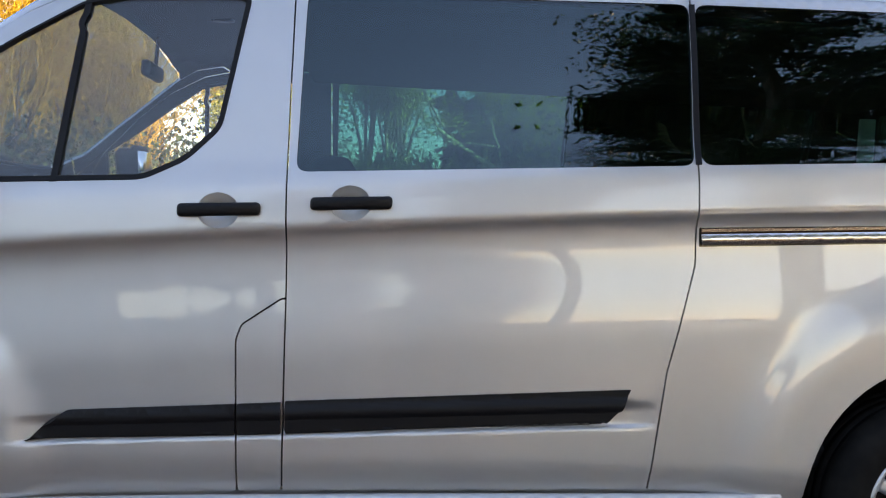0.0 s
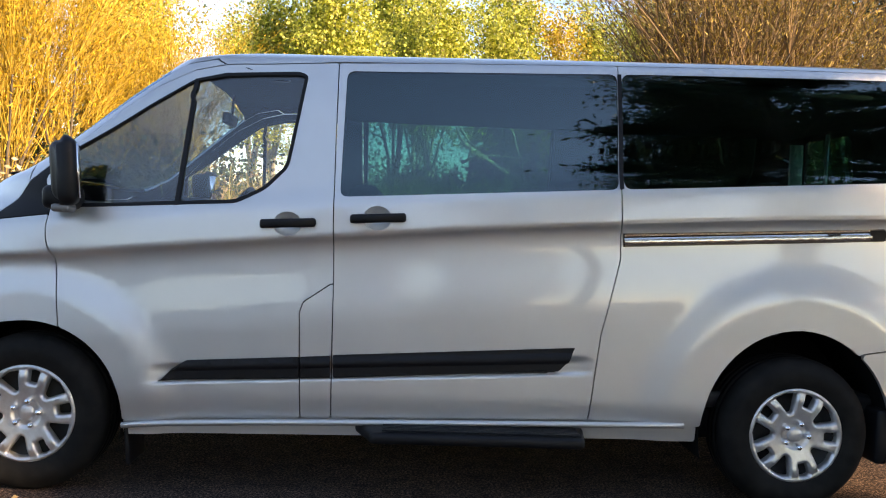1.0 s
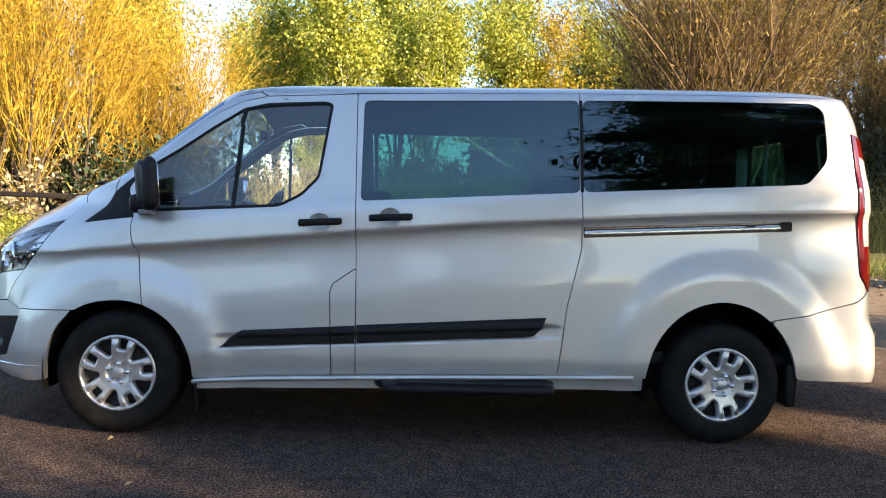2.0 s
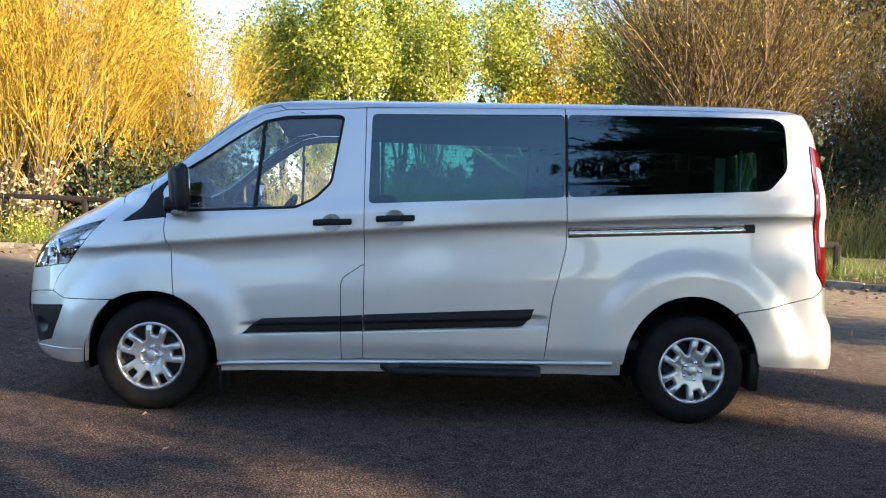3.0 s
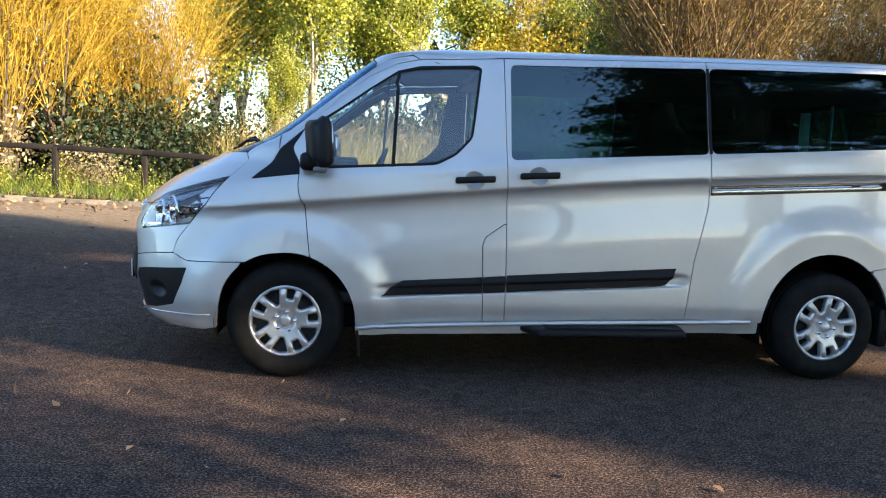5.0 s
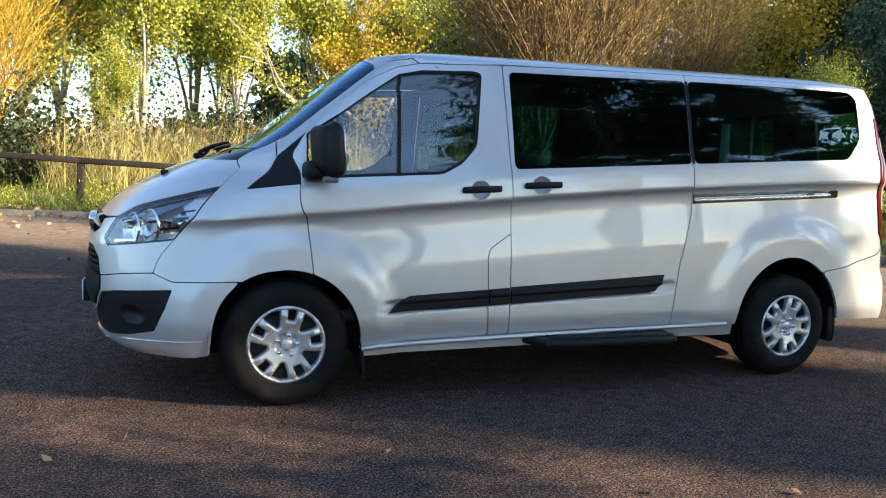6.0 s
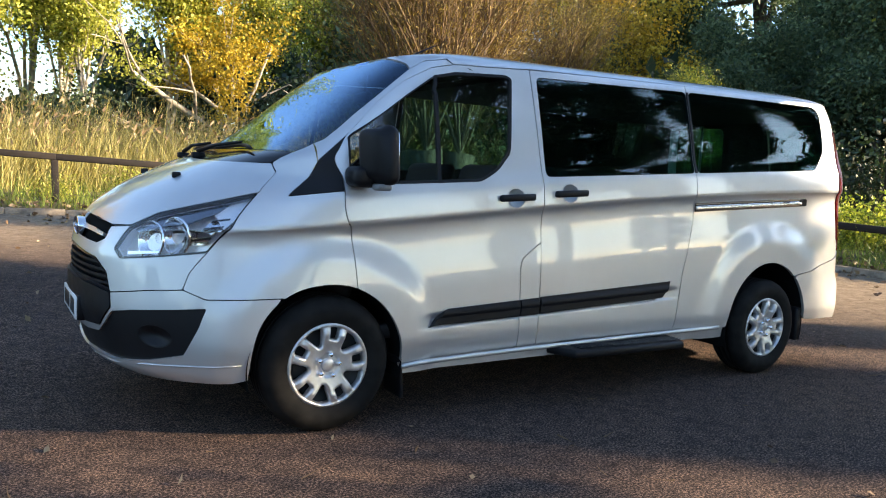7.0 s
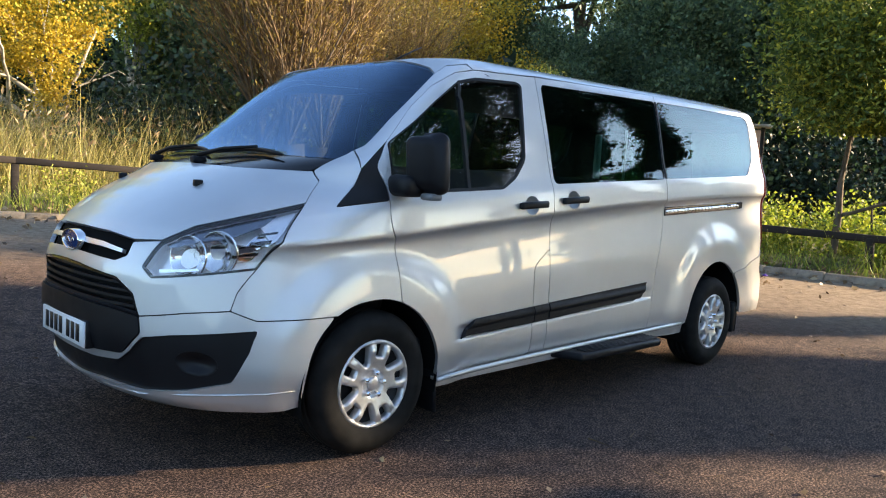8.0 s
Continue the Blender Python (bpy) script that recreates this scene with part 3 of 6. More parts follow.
def signed_out(x, y):
    """How far beyond the car park's edge a place lies (negative: on the asphalt)."""
    best, sign = 1e9, -1.0
    line = EDGE_BACK + EDGE_SIDE[1:]
    for (ax, ay), (bx, by) in zip(line, line[1:]):
        dx, dy = bx - ax, by - ay
        t = min(1, max(0, ((x - ax) * dx + (y - ay) * dy) / (dx * dx + dy * dy)))
        ex, ey = x - ax - t * dx, y - ay - t * dy
        d = math.hypot(ex, ey)
        if d < best:
            best, sign = d, (1.0 if dx * ey - dy * ex > 0 else -1.0)
    return best * sign


ASPHALT = material("asphalt", (0.06, 0.055, 0.05), 0.9, Specular_IOR_Level=0.2)
an, al, ab = nodes_of(ASPHALT)
fine = noise_node(ASPHALT, 85, 4, 0.8)
grit = noise_node(ASPHALT, 11, 6, 0.72)
broad = noise_node(ASPHALT, 0.45, 6, 0.6)
speck = ramp(ASPHALT, fine, ((0.40, (0.006, 0.0048, 0.0052)), (0.50, (0.042, 0.033, 0.031)), (0.62, (0.27, 0.215, 0.18))))
tone = ramp(ASPHALT, broad, ((0.3, (0.62, 0.56, 0.58)), (0.5, (0.95, 0.84, 0.80)), (0.72, (1.25, 1.05, 0.90))))
rough_tone = ramp(ASPHALT, grit, ((0.34, (0.38, 0.38, 0.40)), (0.5, (0.95, 0.93, 0.93)), (0.68, (1.35, 1.28, 1.20))))
worn = blend(ASPHALT, 1.0, blend(ASPHALT, 1.0, speck, tone, "MULTIPLY"), rough_tone, "MULTIPLY")
# sandy dust gathers towards the edges: vertex attribute from the plan
dust = an.new("ShaderNodeAttribute")
dust.attribute_name = "dust"
sandy = ramp(ASPHALT, noise_node(ASPHALT, 9, 6, 0.7), ((0.3, (0.16, 0.115, 0.075)), (0.7, (0.40, 0.31, 0.22))))
feed(ASPHALT, "Base Color", blend(ASPHALT, dust.outputs["Fac"], worn, sandy))
bump(ASPHALT, fine, 1.0, 0.006)
SOIL = material("verge_soil", (0.09, 0.06, 0.035), 0.95)
feed(SOIL, "Base Color", ramp(SOIL, noise_node(SOIL, 3, 7, 0.7), ((0.3, (0.04, 0.045, 0.015)), (0.55, (0.11, 0.09, 0.04)), (0.75, (0.20, 0.13, 0.06)))))
bump(SOIL, noise_node(SOIL, 14, 5), 0.8, 0.03)

xs = sorted(set([-1800, -600, -200, -90, -50] + [round(-40 + 1.0 * i, 2) for i in range(81)] + [50, 90, 200, 600, 1800]))
ys = sorted(set([-1800, -600, -200, -90, -50] + [round(-30 + 1.0 * i, 2) for i in range(66)] + [45, 60, 90, 200, 600, 1800]))
me = bpy.data.meshes.new("ground")
wide = len(xs)
me.from_pydata([(x, y, lie(x, y)) for y in ys for x in xs], [], [(j * wide + i, j * wide + i + 1, (j + 1) * wide + i + 1, (j + 1) * wide + i) for j in range(len(ys) - 1) for i in range(wide - 1)])
me.materials.append(ASPHALT)
at = me.attributes.new("dust", "FLOAT", "POINT")
at.data.foreach_set("value", [0.85 * ease(-6.0, -1.5, signed_out(x, y)) if y > -6 else 0.0 for y in ys for x in xs])
me.shade_smooth()
ground = tagged(new("ground", me), "dark worn speckled asphalt, sandy and leaf-strewn towards the edge", "ground", kind="structure")

# verge beyond the kerb
line_all = EDGE_BACK[:-1] + ((9.9, 8.75),) + EDGE_SIDE[1:]
rows = []
offs = (0.10, 0.5, 1.2, 2.5, 5, 10, 18, 30, 60, 150)
stations = along(line_all, 0.8)
me = bpy.data.meshes.new("verge")
vv, ff = [], []
for p, d in stations:
    n = Vector((-d.y, d.x, 0))
    for o in offs:
        q = p + n * o
        vv.append((q.x, q.y, lie(q.x, q.y) + 0.05 + 0.12 * ease(0.1, 1.5, o) + 0.05 * noise.noise(q * 0.7)))
w = len(offs)
for i in range(len(stations) - 1):
    for j in range(w - 1):
        ff.append((i * w + j, (i + 1) * w + j, (i + 1) * w + j + 1, i * w + j + 1))
me.from_pydata(vv, [], ff)
me.materials.append(SOIL)
me.shade_smooth()
tagged(new("verge", me), "rough verge of soil, grass and dead leaves behind the kerb", "verge", kind="structure")

# kerb of weathered concrete lengths
KERB = material("kerb_concrete", (0.28, 0.24, 0.19), 0.9)
feed(KERB, "Base Color", ramp(KERB, noise_node(KERB, 7, 6, 0.65), ((0.3, (0.14, 0.11, 0.08)), (0.7, (0.36, 0.30, 0.23)))))
bump(KERB, noise_node(KERB, 40, 4), 0.5, 0.01)
kerb = empty("kerb", "weathered concrete kerb along the car park's edge", "kerb", kind="structure")
bm = bmesh.new()
box(bm, (-0.445, -0.075, -0.1), (0.445, 0.075, 0.10), 0.015, 2)
me = bpy.data.meshes.new("kerb_stone")
bm.to_mesh(me); bm.free()
me.materials.append(KERB); me.shade_smooth(); me.set_sharp_from_angle(angle=radians(40))
for p, d in along(EDGE_BACK[1:], 0.9) + along(EDGE_SIDE[:6], 0.9, 0.5):
    k = new("kerb_stone", me)
    k.parent = kerb
    k.matrix_basis = pose(p.x, p.y, lie(p.x, p.y) + random.uniform(-0.02, 0.01), random.uniform(-2, 2), random.uniform(-1, 1), math.degrees(math.atan2(d.y, d.x)))

# post-and-rail fence
WOOD = material("fence_wood", (0.10, 0.06, 0.035), 0.85)
feed(WOOD, "Base Color", ramp(WOOD, noise_node(WOOD, 6, 6, 0.65, stretch=(0.3, 1, 1)), ((0.3, (0.007, 0.005, 0.0045)), (0.7, (0.022, 0.015, 0.011)))))
bump(WOOD, noise_node(WOOD, 25, 5, 0.6, stretch=(0.15, 1, 1)), 0.6, 0.01)


def fence_height(x, y):
    return curve(x, ((-12, 1.05), (-6, 1.02), (-1.5, 0.90), (2, 0.80), (9, 0.62), (12, 0.55)))


def fence(line, label):
    f = empty("fence", label, "fence")
    posts = along(line, 2.0)
    tops = []
    for p, d in posts:
        z0, h = lie(p.x, p.y) + 0.1, fence_height(p.x, p.y)
        bm = bmesh.new()
        box(bm, (-0.06, -0.05, -0.4), (0.06, 0.05, h - 0.02), 0.012, 2)
        o = part("post", bm, WOOD, f)
        o.matrix_basis = pose(p.x, p.y, z0, random.uniform(-2, 2), random.uniform(-2, 2), math.degrees(math.atan2(d.y, d.x)))
        tops.append(Vector((p.x, p.y, z0 + h)))
    for a, b in zip(tops, tops[1:]):
        bm = bmesh.new()
        d = b - a
        box(bm, (-0.01, -0.055, -0.09), (d.length + 0.01, 0.055, 0.03), 0.02, 2)
        o = part("rail", bm, WOOD, f)
        o.matrix_basis = Matrix.Translation(a) @ d.to_track_quat("X", "Z").to_matrix().to_4x4()
    return f


def offset_line(line, o):
    out = []
    for i, (x, y) in enumerate(line):
        a, b = line[max(i - 1, 0)], line[min(i + 1, len(line) - 1)]
        d = Vector((b[0] - a[0], b[1] - a[1])).normalized()
        out.append((x - d.y * o, y + d.x * o))
    return out


fence(offset_line(EDGE_BACK[1:-1] + ((10.0, 8.8),), 1.0), "dark brown timber post-and-rail fence behind the kerb")
fence(offset_line(((10.2, 7.4),) + EDGE_SIDE[1:6], 0.9), "dark brown low timber fence beside the brambles")

# ---- plants ----
def leaf_material(name, dark, mid, light, through=0.35):
    m = material(name, mid, 0.55)
    n, l, b = nodes_of(m)
    geo = n.new("ShaderNodeNewGeometry")
    col = ramp(m, geo.outputs["Random Per Island"], ((0.0, dark), (0.5, mid), (1.0, light)))
    l.new(col, b.inputs["Base Color"])
    t, x = n.new("ShaderNodeBsdfTranslucent"), n.new("ShaderNodeMixShader")
    l.new(col, t.inputs[0])
    x.inputs[0].default_value = through
    l.new(b.outputs[0], x.inputs[1])
    l.new(t.outputs[0], x.inputs[2])
    l.new(x.outputs[0], n["Material Output"].inputs[0])
    return m


LEAF_GOLD = leaf_material("willow_leaf_gold", (0.10, 0.06, 0.006), (0.46, 0.29, 0.02), (0.86, 0.60, 0.06), 0.4)
LEAF_LIME = leaf_material("poplar_leaf", (0.09, 0.13, 0.015), (0.40, 0.44, 0.06), (0.80, 0.76, 0.20), 0.45)
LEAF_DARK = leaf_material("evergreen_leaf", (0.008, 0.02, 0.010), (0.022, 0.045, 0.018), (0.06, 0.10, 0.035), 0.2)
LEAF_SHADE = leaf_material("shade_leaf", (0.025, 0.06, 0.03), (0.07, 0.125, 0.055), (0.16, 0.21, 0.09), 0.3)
LEAF_GREEN = leaf_material("hedge_leaf", (0.035, 0.07, 0.012), (0.12, 0.18, 0.03), (0.42, 0.42, 0.06), 0.42)
LEAF_BROWN = leaf_material("willow_leaf_brown", (0.08, 0.055, 0.015), (0.20, 0.14, 0.03), (0.42, 0.30, 0.06))
REED = leaf_material("reed_stalk", (0.11, 0.11, 0.025), (0.38, 0.33, 0.09), (0.70, 0.60, 0.26), 0.25)
GRASS = leaf_material("grass_blade", (0.05, 0.09, 0.015), (0.16, 0.24, 0.03), (0.36, 0.38, 0.07), 0.3)
LEAF_BRAMBLE = leaf_material("bramble_leaf", (0.08, 0.13, 0.015), (0.26, 0.34, 0.04), (0.62, 0.62, 0.08), 0.45)
BARK = material("bark", (0.09, 0.07, 0.05), 0.9)
feed(BARK, "Base Color", ramp(BARK, noise_node(BARK, 9, 5, 0.6, stretch=(1, 1, 0.25)), ((0.3, (0.045, 0.035, 0.026)), (0.7, (0.16, 0.125, 0.09)))))
bump(BARK, noise_node(BARK, 30, 4, 0.6, stretch=(1, 1, 0.2)), 0.6, 0.02)


def leaves(name, centres, ways, size, slim, mat, rng, parent=None):
    """One mesh of many small leaves: each a folded diamond at its place, along its way."""
    c = np.asarray(centres)
    n = len(c)
    d = np.asarray(ways) + rng.normal(0, 0.45, (n, 3))
    d /= np.linalg.norm(d, axis=1, keepdims=True)
    s = np.cross(d, rng.normal(0, 1, (n, 3)))
    s /= np.linalg.norm(s, axis=1, keepdims=True)
    k = np.cross(d, s)
    ln = size * rng.uniform(0.6, 1.35, (n, 1))
    wd = ln * slim
    co = np.stack([c, c + d * ln * 0.45 + s * wd * 0.5 + k * wd * 0.15, c + d * ln, c + d * ln * 0.45 - s * wd * 0.5 + k * wd * 0.15], 1).reshape(-1, 3)
    idx = np.arange(n) * 4
    me = bpy.data.meshes.new(name)
    f = np.stack([idx, idx + 1, idx + 2, idx, idx + 2, idx + 3], 1).reshape(-1, 3)
    me.vertices.add(len(co)); me.vertices.foreach_set("co", co.ravel())
    me.loops.add(f.size); me.loops.foreach_set("vertex_index", f.ravel())
    me.polygons.add(len(f)); me.polygons.foreach_set("loop_start", np.arange(len(f)) * 3)
    me.update(calc_edges=True)
    me.materials.append(mat)
    ob = new(name, me)
    ob.parent = parent
    return ob


def grown(rng, base, way, length, radius, depth, spread, bend, bars, tips, kids=(3, 5), shrink=0.62):
    """A limb that curves and forks; fills bars (points, radii) and tips (place, way)."""
    pts, radii = [base], [radius]
    p, d = np.array(base, float), np.array(way, float)
    steps = 5
    for i in range(steps):
        d = d + rng.normal(0, bend, 3)
        d /= np.linalg.norm(d)
        p = p + d * length / steps
        pts.append(tuple(p)); radii.append(radius * (1 - 0.55 * (i + 1) / steps))
        if depth <= 1:
            tips.append((p.copy(), d.copy()))
    bars.append((pts, radii))
    if depth > 0:
        for k in range(rng.integers(kids[0], kids[1] + 1)):
            j = rng.integers(2, steps + 1)
            nd = d + rng.normal(0, spread, 3)
            nd /= np.linalg.norm(nd)
            grown(rng, pts[j], nd, length * shrink * rng.uniform(0.75, 1.2), radii[j] * 0.62, depth - 1, spread, bend, bars, tips, kids, shrink)


def tree(name, label, seed, height, trunk, leaf, count, size, slim, clump, depth=3, spread=0.6, lean=(0, 0), stems=1, first=0.35, bark=None, category="tree", kids=(3, 5), up=0.0, upright=False, clear=0.1):
    """A tree at the origin: trunk and limbs as one mesh, the crown as another."""
    rng = np.random.default_rng(seed)
    thing = empty(name, label, category)
    bars, tips = [], []
    for s in range(stems):
        a = rng.uniform(0, 2 * math.pi)
        way = (lean[0] + (0.35 * math.cos(a) if stems > 1 else 0), lean[1] + (0.35 * math.sin(a) if stems > 1 else 0), 1.0)
        grown(rng, (0.25 * math.cos(a) * (stems > 1), 0.25 * math.sin(a) * (stems > 1), -0.1), way, height * first, trunk, depth, spread, 0.12, bars, tips, kids, 0.72)
    if upright:
        mx, my, mz = np.mean([t[0] for t in tips], 0)
        bars = [([(p[0] - mx * p[2] / mz, p[1] - my * p[2] / mz, p[2]) for p in pts], radii) for pts, radii in bars]
        tips = [(np.array((p[0] - mx * p[2] / mz, p[1] - my * p[2] / mz, p[2])), w) for p, w in tips]
    top = max(t[0][2] for t in tips)
    k = height / top
    bm = bmesh.new()
    for pts, radii in bars:
        if max(radii) > 0.006:
            tube(bm, [(p[0], p[1], p[2] * k) for p in pts], [max(r, 0.004) for r in radii], 6 if max(radii) > 0.05 else 4, cap=False)
    part("trunk", bm, bark or BARK, thing)
    t = np.array([x[0] for x in tips]) * (1, 1, k)
    w = np.array([x[1] for x in tips])
    i = rng.integers(0, len(t), count)
    c = t[i] + rng.normal(0, clump, (count, 3)) * (1, 1, 0.8)
    d = w[i] * 0.5 + rng.normal(0, 0.5, (count, 3)) + (0, 0, up)
    keep = c[:, 2] > clear
    leaves("crown", c[keep], d[keep], size, slim, leaf, rng, thing)
    return thing



RED_LEAF = leaf_material("russet_leaf", (0.10, 0.03, 0.01), (0.26, 0.09, 0.03), (0.45, 0.22, 0.06))
PALE_LEAF = leaf_material("dry_pale_leaf", (0.22, 0.17, 0.09), (0.42, 0.34, 0.21), (0.60, 0.52, 0.36))
YELLOW_LEAF = leaf_material("maple_leaf_yellow", (0.26, 0.20, 0.02), (0.52, 0.36, 0.03), (0.74, 0.56, 0.07))
PALE_BARK = material("pale_bark", (0.45, 0.40, 0.32), 0.85)
feed(PALE_BARK, "Base Color", ramp(PALE_BARK, noise_node(PALE_BARK, 7, 5, 0.6, stretch=(1, 1, 0.3)), ((0.3, (0.20, 0.17, 0.13)), (0.65, (0.55, 0.50, 0.42)))))
TWIG = material("willow_twig", (0.38, 0.24, 0.07), 0.7)
feed(TWIG, "Base Color", ramp(TWIG, noise_node(TWIG, 4, 3), ((0.3, (0.26, 0.165, 0.02)), (0.7, (0.60, 0.43, 0.07)))))
TWIG_BROWN = material("brown_twig", (0.14, 0.09, 0.045), 0.8)
feed(TWIG_BROWN, "Base Color", ramp(TWIG_BROWN, noise_node(TWIG_BROWN, 4, 3), ((0.3, (0.07, 0.045, 0.025)), (0.7, (0.24, 0.15, 0.07)))))


def ribbon_mesh(name, bases, ways, lengths, widths, bend, mat, rng, parent=None, segs=4):
    """Many thin curved blades or twigs in one mesh, each tapering to its tip."""
    n = len(bases)
    b, d = np.asarray(bases, float), np.asarray(ways, float)
    d = d / np.linalg.norm(d, axis=1, keepdims=True)
    sag = rng.normal(0, bend, (n, 3))
    s = np.cross(d, rng.normal(0, 1, (n, 3)))
    s /= np.linalg.norm(s, axis=1, keepdims=True)
    L, W = np.asarray(lengths)[:, None], np.asarray(widths)[:, None]
    rows = []
    for k in range(segs + 1):
        t = k / segs
        c = b + d * L * t + sag * L * t * t
        w = W * (1 - 0.85 * t)
        rows += [c - s * w / 2, c + s * w / 2]
    co = np.stack(rows, 1).reshape(-1, 3)
    m = 2 * (segs + 1)
    base = np.arange(n)[:, None] * m
    quad = np.array([(2 * k, 2 * k + 1, 2 * k + 3, 2 * k + 2) for k in range(segs)])
    f = (base[:, :, None] + quad[None]).reshape(-1, 4)
    me = bpy.data.meshes.new(name)
    me.vertices.add(len(co)); me.vertices.foreach_set("co", co.ravel())
    me.loops.add(f.size); me.loops.foreach_set("vertex_index", f.ravel())
    me.polygons.add(len(f)); me.polygons.foreach_set("loop_start", np.arange(len(f)) * 4)
    me.update(calc_edges=True)
    me.materials.append(mat)
    ob = new(name, me)
    ob.parent = parent
    return ob


def willow(name, label, seed, height, stools, twigs, spread, leaf, twig_mat, count, size, slim, head=0.8, trunk=0.22, droop=0.25):
    """A pollard or stool: short stems, and long thin rods that fan upwards from their heads, with small leaves along them."""
    rng = np.random.default_rng(seed)
    thing = empty(name, label, "tree")
    heads = []
    for k in range(stools):
        bm = bmesh.new()
        a = rng.uniform(0, 6.28)
        r = 0.0 if stools == 1 else rng.uniform(0.2, 1.3)
        x, y = r * math.cos(a), r * math.sin(a)
        h = head * rng.uniform(0.7, 1.2)
        tube(bm, [(x * 0.6, y * 0.6, -0.2), (x * 0.8, y * 0.8, h * 0.5), (x, y, h)], [trunk * 1.2, trunk, trunk * 1.15], 9)
        heads.append((x, y, h))
        for j in range(7):
            b = rng.uniform(0, 6.28)
            e = spread * rng.uniform(0.2, 0.75)
            q = (x, y, h)
            l = height * rng.uniform(0.25, 0.45)
            dx, dy = math.cos(b) * e, math.sin(b) * e
            pts = [q, (x + dx * l * 0.5, y + dy * l * 0.5, h + l * 0.5), (x + dx * l * 1.1, y + dy * l * 1.1, h + l)]
            tube(bm, pts, [0.055, 0.035, 0.02], 5, cap=False)
            heads.append(pts[2]); heads.append(pts[1])
        part("trunk", bm, BARK, thing)
    hs = np.array(heads)
    i = rng.integers(0, len(hs), twigs)
    b = hs[i]
    ax = np.array([0, 0, head])
    out = b - ax
    out[:, 2] = 0
    d = np.stack([rng.normal(0, spread * 0.55, twigs), rng.normal(0, spread * 0.55, twigs), np.ones(twigs)], 1) + out * 0.16
    L = height * rng.uniform(0.35, 0.62, twigs)
    L = np.minimum(L, np.maximum(0.6, (height - b[:, 2]) * 1.15))
    ribbon_mesh("twig_fan", b, d, L, rng.uniform(0.5, 1.0, twigs) ** 2 * 0.034, 0.14, twig_mat, rng, thing)
    dn = d / np.linalg.norm(d, axis=1, keepdims=True)
    j = rng.integers(0, twigs, count)
    t = rng.uniform(0.25, 1.05, count)
    c = b[j] + dn[j] * (L[j] * t)[:, None] + rng.normal(0, 0.10, (count, 3)) + np.stack([0 * t, 0 * t, -droop * t * t], 1)
    keep = c[:, 2] > 0.15
    leaves("crown", c[keep], (dn[j] * 0.9 + rng.normal(0, 0.3, (count, 3)))[keep], size, slim, leaf, rng, thing)
    return thing


def stand(thing, x, y, turn=0, s=1.0):
    """A copy at a place on the ground."""
    return copy_thing(thing, pose(x, y, lie(x, y), 0, 0, turn) @ Matrix.Scale(s, 4))


def put(thing, x, y, turn=0, s=1.0):
    thing.matrix_basis = pose(x, y, lie(x, y), 0, 0, turn) @ Matrix.Scale(s, 4)
    tagged(thing, thing["label"], thing["category"], thing["category"] + "s of one kind: " + thing.name.replace("_", " "))
    return thing


# golden willows beside the fence
gold = put(willow("willow_tree", "golden yellow willow with fans of thin upright rods", 5, 8.5, 5, 1300, 0.60, LEAF_GOLD, TWIG, 34000, 0.12, 0.20), -8.2, 16.0)
stand(gold, -12.5, 17.5, 80, 1.1)
stand(gold, -5.6, 18.0, 200, 0.8)
stand(gold, -17, 19, 300, 1.15)
# brown pollard behind the fence
brown = put(willow("pollard_willow", "pollarded willow with fans of brown rods and fading leaves", 8, 8.0, 3, 1000, 0.75, LEAF_BROWN, TWIG_BROWN, 20000, 0.11, 0.25, head=1.6, trunk=0.35), 8.5, 13.0)
stand(brown, 10.6, 15.4, 70, 0.9)
stand(brown, 14.6, 18.6, 200, 0.95)
# yellow maple at the pollard's side
maple = put(tree("maple_tree", "maple with bright yellow autumn leaves behind the pollards", 21, 7.0, 0.12, YELLOW_LEAF, 26000, 0.075, 0.8, 0.26, first=0.4, spread=0.5), 22.9, 25.9, 0, 1.9)
# thin tree with pale limbs in the reeds
put(tree("ash_tree", "thin yellow-leaved tree with pale bare limbs among the reeds", 29, 7.5, 0.11, YELLOW_LEAF, 15000, 0.085, 0.7, 0.22, bark=PALE_BARK, first=0.3, spread=0.7, upright=True), 6.9, 28.2, 0, 1.35)
# poplars behind the reeds
lime = put(tree("poplar_tree", "tall slender poplar with yellow-green autumn leaves behind the reeds", 3, 12, 0.17, LEAF_LIME, 17000, 0.125, 0.75, 0.30, bark=PALE_BARK, first=0.22, spread=0.5, depth=3, upright=True), -1.5, 26)
for x, y, a, s in ((-9.5, 27, 40, 1.05), (2.2, 27.5, 130, 0.95), (5.5, 30, 220, 1.1), (-11, 30, 300, 1.1), (0.5, 33, 10, 1.2), (9, 31, 77, 1.0), (-15, 27, 160, 1.1), (-7, 37, 250, 1.1), (13, 34, 190, 1.2), (-20, 29, 20, 1.2), (-4.2, 28.5, 70, 0.95), (-3.2, 31, 200, 1.0), (1.4, 29.5, 250, 0.9), (-2.2, 24, 95, 0.45), (-9, 23.5, 260, 0.5), (-13.5, 24, 310, 0.55)):
    stand(lime, x, y, a, s)
